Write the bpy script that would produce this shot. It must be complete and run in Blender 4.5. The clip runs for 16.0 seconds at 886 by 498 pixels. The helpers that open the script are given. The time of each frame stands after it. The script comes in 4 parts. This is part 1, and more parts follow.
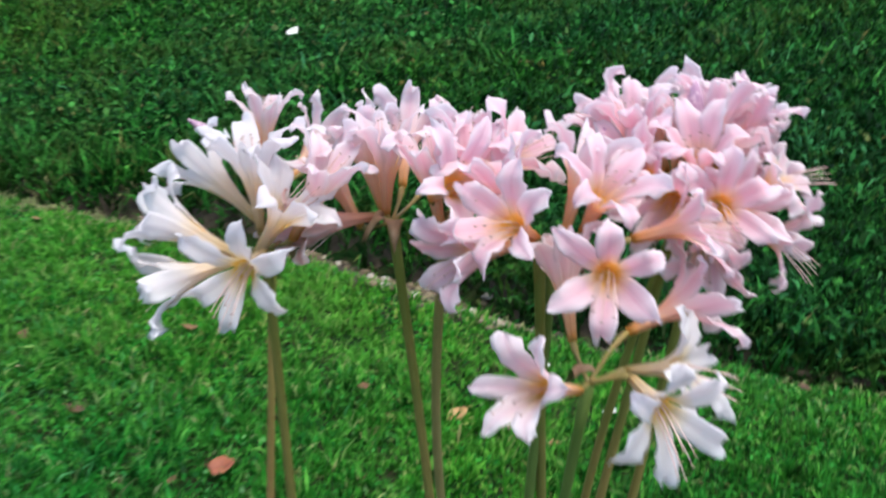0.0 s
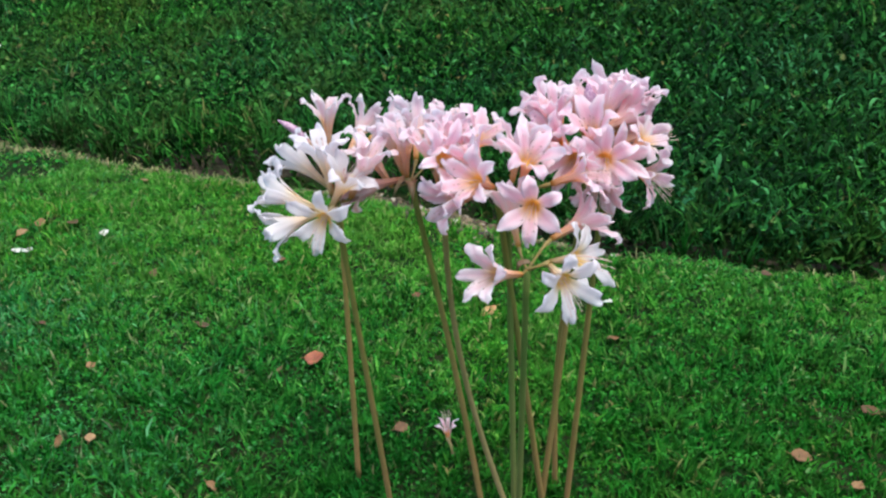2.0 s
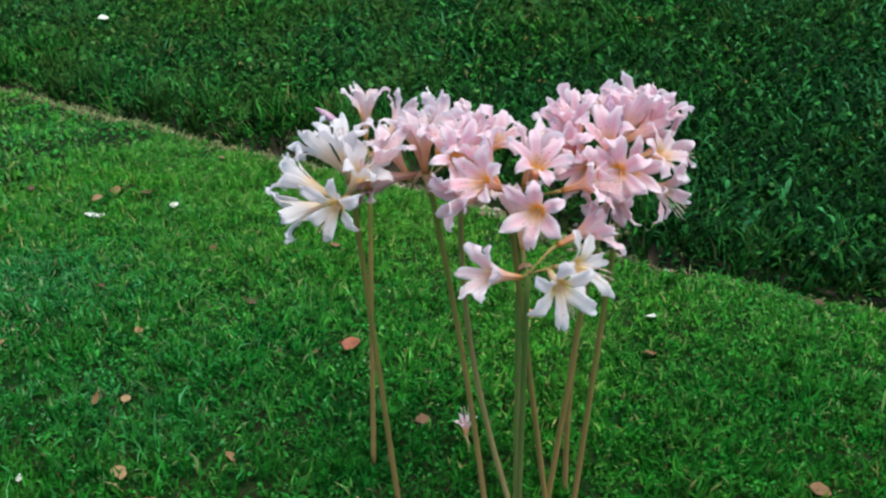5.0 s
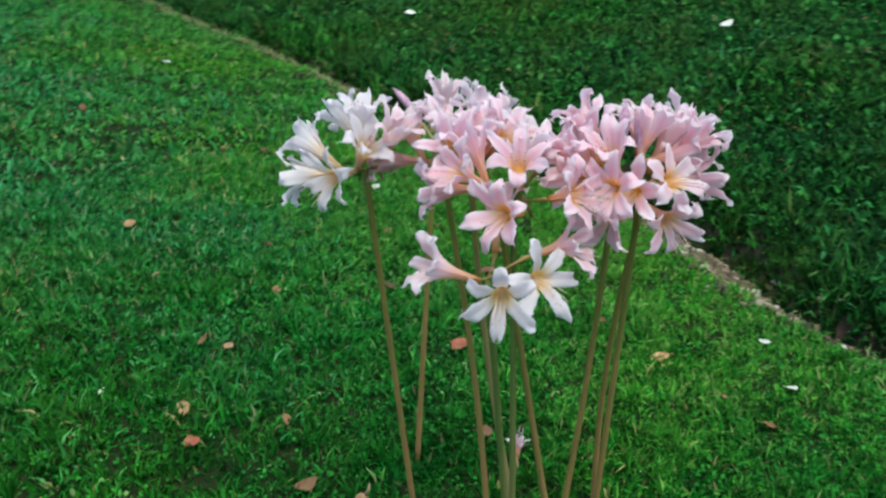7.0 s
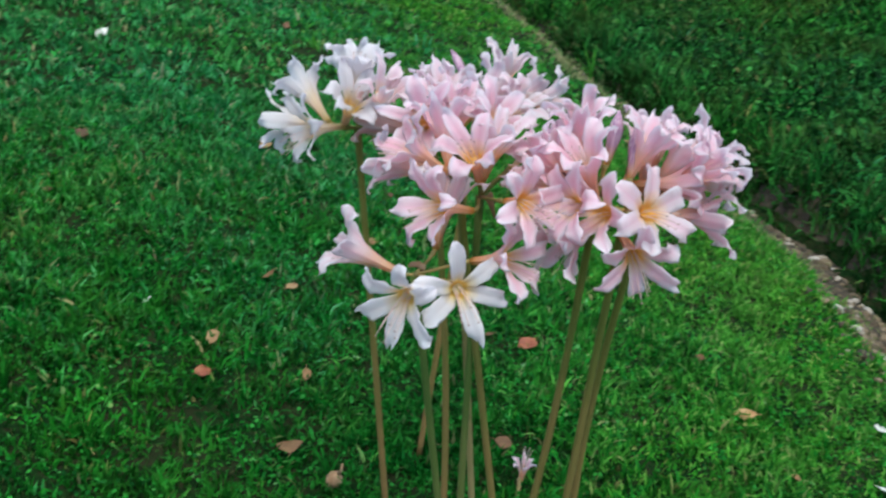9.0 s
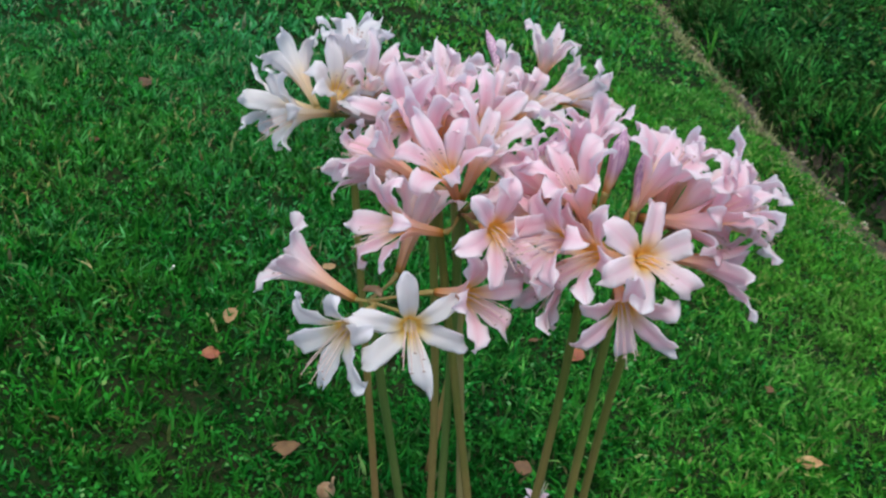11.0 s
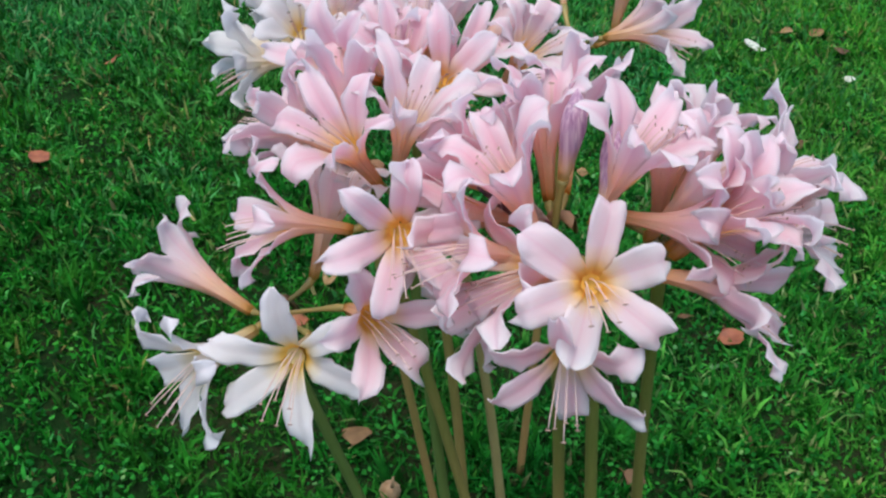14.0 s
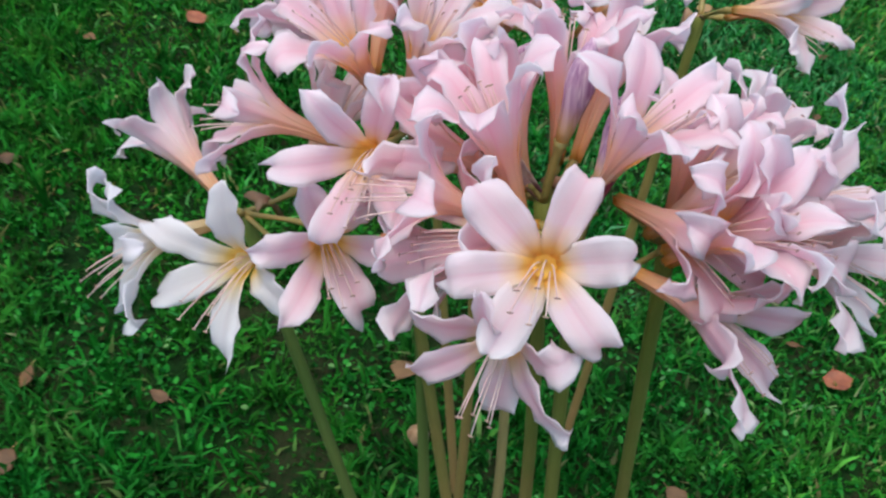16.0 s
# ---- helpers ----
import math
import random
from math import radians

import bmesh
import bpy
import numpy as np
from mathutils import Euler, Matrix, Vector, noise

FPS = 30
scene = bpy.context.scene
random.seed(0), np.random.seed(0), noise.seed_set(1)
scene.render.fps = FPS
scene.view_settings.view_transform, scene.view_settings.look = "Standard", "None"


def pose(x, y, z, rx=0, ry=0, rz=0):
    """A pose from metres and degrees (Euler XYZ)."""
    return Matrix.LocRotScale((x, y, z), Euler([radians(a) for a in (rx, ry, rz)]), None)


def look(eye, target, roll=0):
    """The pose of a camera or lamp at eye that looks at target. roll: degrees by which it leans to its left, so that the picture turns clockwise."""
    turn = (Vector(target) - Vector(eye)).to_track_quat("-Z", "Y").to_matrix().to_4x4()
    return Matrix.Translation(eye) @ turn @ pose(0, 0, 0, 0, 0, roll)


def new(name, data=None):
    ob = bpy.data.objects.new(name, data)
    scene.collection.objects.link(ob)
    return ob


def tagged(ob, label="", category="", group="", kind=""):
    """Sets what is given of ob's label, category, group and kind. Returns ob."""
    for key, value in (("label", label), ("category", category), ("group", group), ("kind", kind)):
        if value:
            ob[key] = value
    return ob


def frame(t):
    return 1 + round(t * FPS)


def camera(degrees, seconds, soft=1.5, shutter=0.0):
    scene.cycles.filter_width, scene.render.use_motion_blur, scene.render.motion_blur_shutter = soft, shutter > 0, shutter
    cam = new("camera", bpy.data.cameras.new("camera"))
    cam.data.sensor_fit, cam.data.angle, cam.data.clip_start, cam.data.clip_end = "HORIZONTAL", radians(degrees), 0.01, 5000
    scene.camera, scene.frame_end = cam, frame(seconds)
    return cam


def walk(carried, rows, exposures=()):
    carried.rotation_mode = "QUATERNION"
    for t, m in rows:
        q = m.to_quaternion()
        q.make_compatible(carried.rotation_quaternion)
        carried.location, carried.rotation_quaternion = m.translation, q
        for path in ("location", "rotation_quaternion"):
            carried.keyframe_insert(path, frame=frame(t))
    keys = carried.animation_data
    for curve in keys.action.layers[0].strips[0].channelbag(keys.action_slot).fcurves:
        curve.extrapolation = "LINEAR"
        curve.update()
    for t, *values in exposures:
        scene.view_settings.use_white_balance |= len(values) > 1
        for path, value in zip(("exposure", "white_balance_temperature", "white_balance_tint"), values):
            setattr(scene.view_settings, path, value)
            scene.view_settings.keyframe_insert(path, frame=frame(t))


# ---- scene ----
cam = camera(44.5, 16.0, 2.35, 0.6)
PATH = [
    (0, (-0.0144, -0.5215, 0.9248), (-0.2185, 0.3299, 0.4417), 4.25),
    (0.5, (0.0823, -0.7064, 1.0440), (-0.1699, 0.1107, 0.5255), -0.39),
    (1, (0.1514, -0.9029, 1.1899), (-0.1067, -0.0972, 0.6568), -0.88),
    (1.5, (0.1548, -0.9121, 1.1887), (-0.0967, -0.1121, 0.6439), -1.23),
    (2, (0.1563, -0.9101, 1.1911), (-0.0956, -0.1104, 0.6461), -1.85),
    (2.5, (0.1562, -0.9139, 1.1909), (-0.1021, -0.1186, 0.6425), -2.57),
    (3, (0.1573, -0.9125, 1.1912), (-0.1027, -0.1178, 0.6427), -3.01),
    (3.2, (0.1569, -0.9111, 1.1903), (-0.1031, -0.1164, 0.6417), -2.55),
    (5.3, (0.3005, -0.8854, 1.1981), (-0.0536, -0.1235, 0.6558), -1.06),
    (5.5, (0.3273, -0.8792, 1.1838), (-0.0674, -0.1345, 0.6458), -4.59),
    (6, (0.3691, -0.8189, 1.1636), (-0.0737, -0.1025, 0.6245), 0.61),
    (6.5, (0.4747, -0.7396, 1.1586), (-0.0486, -0.0690, 0.6328), 1.05),
    (7, (0.5833, -0.6480, 1.1340), (-0.0229, -0.0462, 0.6139), -0.53),
    (7.5, (0.6282, -0.5199, 1.1205), (-0.0298, 0.0098, 0.5852), 0.49),
    (8, (0.7107, -0.4435, 1.1187), (-0.0011, 0.0188, 0.5897), 3.55),
    (8.5, (0.6969, -0.3817, 1.0868), (-0.0314, 0.0523, 0.5565), 4.39),
    (9, (0.6640, -0.3119, 1.0827), (-0.0710, 0.0844, 0.5326), 3.73),
    (9.2, (0.6687, -0.2955, 1.0880), (-0.0780, 0.0695, 0.5318), 3.76),
    (11.3, (0.5410, -0.1057, 1.0241), (-0.2204, 0.1474, 0.4272), 4.29),
    (11.5, (0.5181, -0.0949, 1.0090), (-0.2489, 0.1332, 0.4092), 4.07),
    (12, (0.4369, -0.0673, 1.0107), (-0.3142, 0.1698, 0.3946), 7.09),
    (12.5, (0.4245, -0.0120, 0.9769), (-0.3494, 0.1735, 0.3714), 0.73),
    (13, (0.4333, 0.0540, 0.9593), (-0.3496, 0.1575, 0.3459), -2.74),
    (13.5, (0.4288, 0.1024, 0.9587), (-0.3490, 0.1410, 0.3313), -3.34),
    (14, (0.4171, 0.1409, 0.9518), (-0.3498, 0.1569, 0.3102), -6.02),
    (14.5, (0.3891, 0.1352, 0.9369), (-0.3642, 0.1580, 0.2796), -2.13),
    (15, (0.3500, 0.1625, 0.8883), (-0.4114, 0.1568, 0.2401), -3.78),
    (15.5, (0.3435, 0.2082, 0.8880), (-0.3928, 0.1104, 0.2184), 2.34),
    (16, (0.3590, 0.2416, 0.9021), (-0.3645, 0.0879, 0.2292), 0.05),
]
walk(cam, [(t, look(eye, target, roll)) for t, eye, target, roll in PATH],
     [(0, 1.06, 6500, 10), (3.2, 1.0, 6500, 10), (5.3, 0.86, 6500, 4), (9.2, 0.7, 6150, 3), (11.3, 0.62, 6350, 6), (16, 0.7, 6350, 6)])

# ---- light: open shade under a bright, high overcast ----
world = bpy.data.worlds.new("sky")
scene.world = world
world.use_nodes = True
wn = world.node_tree
sky = wn.nodes.new("ShaderNodeTexSky")
sky.sky_type = "NISHITA"
sky.sun_disc = False
sky.sun_elevation = radians(78)
sky.sun_rotation = radians(104)
sky.air_density, sky.dust_density, sky.ozone_density = 1.0, 2.5, 1.0
wn.links.new(sky.outputs["Color"], wn.nodes["Background"].inputs["Color"])
wn.nodes["Background"].inputs["Strength"].default_value = 0.15
sun_data = bpy.data.lights.new("sun", "SUN")
sun_data.energy, sun_data.angle, sun_data.color = 1.45, radians(40), (1.0, 0.96, 0.9)
sun = new("sun", sun_data)
sun.matrix_world = look((0.6, -0.15, 3.0), (0, 0, 0))


# ---- node helpers ----
def material(name):
    m = bpy.data.materials.new(name)
    m.use_nodes = True
    t = m.node_tree
    return m, t, t.nodes["Principled BSDF"]


def ramp(t, fac, stops):
    n = t.nodes.new("ShaderNodeValToRGB")
    e = n.color_ramp.elements
    while len(e) < len(stops):
        e.new(0.5)
    for k, (p, c) in zip(e, stops):
        k.position, k.color = p, (*c, 1)
    t.links.new(fac, n.inputs["Fac"])
    return n.outputs["Color"]


def mix(t, kind, fac, a, b):
    n = t.nodes.new("ShaderNodeMix")
    n.data_type, n.blend_type = "RGBA", kind
    for v, i in ((fac, 0), (a, 6), (b, 7)):
        if isinstance(v, (int, float)):
            n.inputs[i].default_value = v
        elif isinstance(v, tuple):
            n.inputs[i].default_value = (*v, 1)
        else:
            t.links.new(v, n.inputs[i])
    return n.outputs[2]


def calc(t, op, a, b=0.0):
    n = t.nodes.new("ShaderNodeMath")
    n.operation = op
    for v, i in ((a, 0), (b, 1)):
        if isinstance(v, (int, float)):
            n.inputs[i].default_value = v
        else:
            t.links.new(v, n.inputs[i])
    return n.outputs[0]


def noisy(t, scale, detail=3.0, where="Object", rough=0.55):
    c = t.nodes.new("ShaderNodeTexCoord")
    n = t.nodes.new("ShaderNodeTexNoise")
    n.inputs["Scale"].default_value, n.inputs["Detail"].default_value = scale, detail
    n.inputs["Roughness"].default_value = rough
    t.links.new(c.outputs[where], n.inputs["Vector"])
    return n.outputs["Fac"]


def bump(t, b, height, strength, distance):
    n = t.nodes.new("ShaderNodeBump")
    n.inputs["Strength"].default_value, n.inputs["Distance"].default_value = strength, distance
    t.links.new(height, n.inputs["Height"])
    t.links.new(n.outputs["Normal"], b.inputs["Normal"])


def thin(t, b, colour, amount):
    """Light that shines through a leaf or petal."""
    tr = t.nodes.new("ShaderNodeBsdfTranslucent")
    mx = t.nodes.new("ShaderNodeMixShader")
    mx.inputs[0].default_value = amount
    t.links.new(colour, tr.inputs["Color"])
    t.links.new(b.outputs[0], mx.inputs[1])
    t.links.new(tr.outputs[0], mx.inputs[2])
    t.links.new(mx.outputs[0], t.nodes["Material Output"].inputs["Surface"])


def petal_material(name, stops, blush=(0.99, 0.86, 0.895), midrib=(0.95, 0.76, 0.84)):
    m, t, b = material(name)
    uv = t.nodes.new("ShaderNodeUVMap")
    sep = t.nodes.new("ShaderNodeSeparateXYZ")
    t.links.new(uv.outputs[0], sep.inputs[0])
    across = calc(t, "ABSOLUTE", calc(t, "SUBTRACT", sep.outputs[0], 0.5))
    grain = noisy(t, 90.0, 3.0)
    along = calc(t, "ADD", sep.outputs[1], calc(t, "MULTIPLY", calc(t, "SUBTRACT", grain, 0.5), 0.12))
    c = ramp(t, along, stops)
    veins = t.nodes.new("ShaderNodeTexNoise")
    veins.inputs["Scale"].default_value, veins.inputs["Detail"].default_value = 1.0, 2.0
    mp = t.nodes.new("ShaderNodeMapping")
    mp.inputs["Scale"].default_value = (17, 2.2, 1)
    t.links.new(uv.outputs[0], mp.inputs["Vector"])
    t.links.new(mp.outputs[0], veins.inputs["Vector"])
    fibre = ramp(t, veins.outputs["Fac"], [(0.35, (0, 0, 0)), (0.7, (1, 1, 1))])
    c = mix(t, "MULTIPLY", calc(t, "MULTIPLY", fibre, 0.3), c, blush)
    rib = ramp(t, across, [(0.0, (1, 1, 1)), (0.05, (0.5, 0.5, 0.5)), (0.28, (0, 0, 0))])
    c = mix(t, "MIX", calc(t, "MULTIPLY", rib, 0.5), c, mix(t, "MULTIPLY", 1.0, c, midrib))
    blotch = noisy(t, 28.0, 2.0)
    c = mix(t, "MULTIPLY", calc(t, "MULTIPLY", blotch, 0.25), c, blush)
    hem = calc(t, "MULTIPLY", ramp(t, across, [(0.2, (0, 0, 0)), (0.5, (1, 1, 1))]), ramp(t, along, [(0.4, (0, 0, 0)), (0.75, (1, 1, 1))]))
    c = mix(t, "MIX", calc(t, "MULTIPLY", hem, 0.75), c, (0.94, 0.94, 0.955))
    info = t.nodes.new("ShaderNodeObjectInfo")
    c = mix(t, "MULTIPLY", calc(t, "MULTIPLY", info.outputs["Random"], 0.4), c, blush)
    t.links.new(c, b.inputs["Base Color"])
    b.inputs["Roughness"].default_value = 0.6
    b.inputs["Specular IOR Level"].default_value = 0.3
    bump(t, b, veins.outputs["Fac"], 0.6, 0.0006)
    thin(t, b, mix(t, "MULTIPLY", 1.0, c, (1.0, 0.955, 0.955)), 0.63)
    return m


def between(a, b, k):
    return tuple((1 - k) * p + k * q for p, q in zip(a, b))


def petal_pair(name, neck, tube, blade, hem, blush=(0.99, 0.86, 0.895), midrib=(0.95, 0.76, 0.84)):
    """The outer face of a petal, and the inner one with its yellow throat."""
    tip = [(0.72, blade), (0.88, between(blade, hem, 0.6)), (1.0, hem)]
    outer = petal_material(name, [(0.0, neck), (0.1, between(neck, tube, 0.5)), (0.25, tube), (0.4, between(tube, blade, 0.6)), (0.52, blade)] + tip, blush, midrib)
    inner = petal_material(name + "_inside", [(0.0, (0.98, 0.66, 0.1)), (0.3, (0.99, 0.7, 0.13)), (0.43, (0.99, 0.76, 0.22)), (0.52, between(blade, (0.97, 0.84, 0.5), 0.65)), (0.64, blade)] + tip, blush, midrib)
    return outer, inner


PETAL_WHITE = petal_pair("white_petal", (0.72, 0.62, 0.24), (0.9, 0.86, 0.66), (0.92, 0.92, 0.91), (0.93, 0.94, 0.955), (0.96, 0.92, 0.93), (0.97, 0.93, 0.95))
PETAL_PALE = petal_pair("pale_pink_petal", (0.8, 0.55, 0.13), (0.95, 0.82, 0.6), (0.95, 0.885, 0.89), (0.95, 0.945, 0.95))
PETAL_PINK = petal_pair("pink_petal", (0.82, 0.52, 0.1), (0.96, 0.77, 0.56), (0.96, 0.795, 0.835), (0.96, 0.94, 0.955))
PETAL_DRY = petal_pair("withered_petal", (0.4, 0.22, 0.08), (0.74, 0.54, 0.42), (0.84, 0.69, 0.67), (0.68, 0.5, 0.44))


def stalk_material(name, low, high, z0, z1):
    m, t, b = material(name)
    c = t.nodes.new("ShaderNodeTexCoord")
    sep = t.nodes.new("ShaderNodeSeparateXYZ")
    t.links.new(c.outputs["Object"], sep.inputs[0])
    mr = t.nodes.new("ShaderNodeMapRange")
    mr.inputs["From Min"].default_value, mr.inputs["From Max"].default_value = z0, z1
    t.links.new(sep.outputs[2], mr.inputs["Value"])
    streak = t.nodes.new("ShaderNodeTexNoise")
    mp = t.nodes.new("ShaderNodeMapping")
    mp.inputs["Scale"].default_value = (260, 260, 9)
    t.links.new(c.outputs["Object"], mp.inputs["Vector"])
    t.links.new(mp.outputs[0], streak.inputs["Vector"])
    f = calc(t, "ADD", mr.outputs[0], calc(t, "MULTIPLY", calc(t, "SUBTRACT", noisy(t, 14.0), 0.5), 0.9))
    col = ramp(t, f, [(0.0, low), (1.0, high)])
    col = mix(t, "MULTIPLY", calc(t, "MULTIPLY", streak.outputs["Fac"], 0.5), col, (0.55, 0.5, 0.45))
    t.links.new(col, b.inputs["Base Color"])
    b.inputs["Roughness"].default_value = 0.6
    b.inputs["Specular IOR Level"].default_value = 0.15
    bump(t, b, streak.outputs["Fac"], 0.3, 0.0008)
    return m


STALK = stalk_material("flower_stalk", (0.4, 0.235, 0.085), (0.17, 0.2, 0.04), 0.0, 0.52)
STALK_GREEN = stalk_material("green_stalk", (0.25, 0.25, 0.075), (0.13, 0.2, 0.045), 0.0, 0.4)
STALK_STRAW = stalk_material("straw_coloured_stalk", (0.4, 0.31, 0.13), (0.28, 0.24, 0.08), 0.0, 0.52)


def plain(name, stops, scale, rough=0.6, bump_scale=0.0, shine=0.0, per="Object"):
    m, t, b = material(name)
    f = noisy(t, scale, 4.0)
    if per == "Island":
        g = t.nodes.new("ShaderNodeNewGeometry")
        f = calc(t, "ADD", calc(t, "MULTIPLY", g.outputs["Random Per Island"], 0.75), calc(t, "MULTIPLY", f, 0.25))
    elif per == "Random":
        o = t.nodes.new("ShaderNodeObjectInfo")
        f = calc(t, "ADD", calc(t, "MULTIPLY", o.outputs["Random"], 0.55), calc(t, "MULTIPLY", f, 0.5))
    c = ramp(t, f, stops)
    t.links.new(c, b.inputs["Base Color"])
    b.inputs["Roughness"].default_value = rough
    if bump_scale:
        bump(t, b, noisy(t, scale * 3, 3.0), 0.5, bump_scale)
    if shine:
        thin(t, b, c, shine)
    return m


PEDICEL = plain("pedicel", [(0.25, (0.15, 0.15, 0.04)), (0.5, (0.25, 0.2, 0.055)), (0.68, (0.34, 0.22, 0.06)), (0.85, (0.17, 0.17, 0.045))], 60, 0.5)
SPATHE = plain("dry_spathe", [(0.3, (0.2, 0.1, 0.05)), (0.6, (0.36, 0.22, 0.12)), (0.8, (0.5, 0.38, 0.24))], 45, 0.7, 0.001, 0.15)
BRACT = plain("withered_bract", [(0.3, (0.06, 0.03, 0.04)), (0.48, (0.26, 0.1, 0.12)), (0.6, (0.55, 0.42, 0.36)), (0.75, (0.2, 0.07, 0.08))], 70, 0.6, 0.001, 0.2)
FILAMENT = plain("stamen_filament", [(0.3, (0.75, 0.5, 0.48)), (0.7, (0.85, 0.7, 0.62))], 50, 0.6, 0, 0.3)
THROAT_CAP_WHITE = plain("pale_throat_cap", [(0.3, (0.93, 0.76, 0.3)), (0.7, (0.94, 0.84, 0.5))], 80, 0.6, 0, 0.5)
THROAT_CAP = plain("throat_cap", [(0.3, (0.97, 0.62, 0.1)), (0.7, (0.98, 0.7, 0.17))], 80, 0.6, 0, 0.5)
ANTHER = plain("anther", [(0.3, (0.28, 0.15, 0.14)), (0.7, (0.45, 0.3, 0.22))], 200, 0.7)


def bud_material(name, stops, foot):
    """Lengthwise streaks over a skin that runs out into a golden foot."""
    m, t, b = material(name)
    c = t.nodes.new("ShaderNodeTexCoord")
    mp = t.nodes.new("ShaderNodeMapping")
    mp.inputs["Scale"].default_value = (110, 110, 1.2)
    n = t.nodes.new("ShaderNodeTexNoise")
    n.inputs["Detail"].default_value = 1.0
    t.links.new(c.outputs["Object"], mp.inputs["Vector"])
    t.links.new(mp.outputs[0], n.inputs["Vector"])
    sep = t.nodes.new("ShaderNodeSeparateXYZ")
    t.links.new(c.outputs["Generated"], sep.inputs[0])
    low = ramp(t, calc(t, "ADD", sep.outputs[2], calc(t, "MULTIPLY", n.outputs["Fac"], 0.15)), [(0.1, (1, 1, 1)), (0.5, (0, 0, 0))])
    col = mix(t, "MIX", low, ramp(t, n.outputs["Fac"], stops), foot)
    t.links.new(col, b.inputs["Base Color"])
    b.inputs["Roughness"].default_value = 0.5
    bump(t, b, n.outputs["Fac"], 0.3, 0.0005)
    thin(t, b, col, 0.2)
    return m


BUD = bud_material("bud_skin", [(0.3, (0.36, 0.17, 0.29)), (0.5, (0.54, 0.32, 0.44)), (0.7, (0.74, 0.55, 0.6))], (0.78, 0.5, 0.14))
BUD_DARK = bud_material("dark_bud_skin", [(0.3, (0.11, 0.012, 0.03)), (0.55, (0.24, 0.035, 0.075)), (0.75, (0.42, 0.13, 0.17))], (0.3, 0.05, 0.06))


def grass_material(name, stops, patch, amount, patch_scale=2.6, contrast=1.0):
    m, t, b = material(name)
    g = t.nodes.new("ShaderNodeNewGeometry")
    c = ramp(t, g.outputs["Random Per Island"], stops)
    f = ramp(t, noisy(t, patch_scale, 5.0), [(0.42, (0, 0, 0)), (0.66, (1, 1, 1))])
    c = mix(t, "MIX", calc(t, "MULTIPLY", f, amount), c, patch)
    # Tone by clump; the dark end imitates shade in the gaps.
    tuft = ramp(t, noisy(t, 30.0, 2.0), [(0.32, (1 - 0.4 * contrast,) * 3), (0.5, (0.92, 0.94, 0.92)), (0.68, (1 + 0.22 * contrast, 1 + 0.24 * contrast, 1 + 0.16 * contrast))])
    c = mix(t, "MULTIPLY", 1.0, c, tuft)
    sward = ramp(t, noisy(t, 1.3, 3.0), [(0.36, (1.14, 1.0, 0.72)), (0.5, (1.0, 1.0, 1.0)), (0.64, (0.88, 1.0, 1.2))])
    c = mix(t, "MULTIPLY", 1.0, c, sward)
    t.links.new(c, b.inputs["Base Color"])
    b.inputs["Roughness"].default_value = 0.65
    b.inputs["Specular IOR Level"].default_value = 0.05
    thin(t, b, c, 0.15)
    return m


LAWN_BLADE = grass_material("lawn_blade", [(0.0, (0.0032, 0.0481, 0.0043)), (0.3, (0.0086, 0.107, 0.0086)), (0.7, (0.015, 0.1691, 0.0161)), (0.9, (0.0246, 0.2087, 0.03)), (0.95, (0.0642, 0.1605, 0.0375)), (1.0, (0.1712, 0.1498, 0.0642))], (0.0449, 0.1819, 0.0193), 0.5, 11.0, 1.5)
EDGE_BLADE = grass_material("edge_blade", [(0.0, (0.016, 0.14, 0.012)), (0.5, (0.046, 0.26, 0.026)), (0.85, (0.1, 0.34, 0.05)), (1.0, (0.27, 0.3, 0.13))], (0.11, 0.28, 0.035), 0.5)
MEADOW_BLADE = grass_material("meadow_blade", [(0.0, (0.0091, 0.0969, 0.0182)), (0.4, (0.0319, 0.2223, 0.0479)), (0.75, (0.0616, 0.3306, 0.0866)), (0.88, (0.1254, 0.4104, 0.1425)), (0.92, (0.2052, 0.2508, 0.1026)), (1.0, (0.3762, 0.3078, 0.1596))], (0.0798, 0.2508, 0.0513), 0.45, 9.0)
CLOVER = grass_material("clover_leaflet", [(0.0, (0.0043, 0.0642, 0.0096)), (0.5, (0.0139, 0.1552, 0.0182)), (0.92, (0.0353, 0.2461, 0.0364)), (1.0, (0.1284, 0.2568, 0.0963))], (0.0535, 0.1926, 0.0193), 0.3, 2.6, 1.4)
# Weeds and bank grass: near-black low stops also paint shade among the leaves.
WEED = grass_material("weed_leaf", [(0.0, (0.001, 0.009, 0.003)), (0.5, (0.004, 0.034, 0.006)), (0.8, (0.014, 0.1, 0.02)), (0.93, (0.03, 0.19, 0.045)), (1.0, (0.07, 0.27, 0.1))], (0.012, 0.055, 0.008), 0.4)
BANK_BLADE = grass_material("bank_blade", [(0.0, (0.002, 0.016, 0.003)), (0.45, (0.008, 0.07, 0.011)), (0.78, (0.027, 0.19, 0.028)), (0.93, (0.066, 0.33, 0.066)), (0.97, (0.11, 0.15, 0.05)), (1.0, (0.16, 0.14, 0.06))], (0.055, 0.115, 0.016), 0.6, 2.6, 1.3)


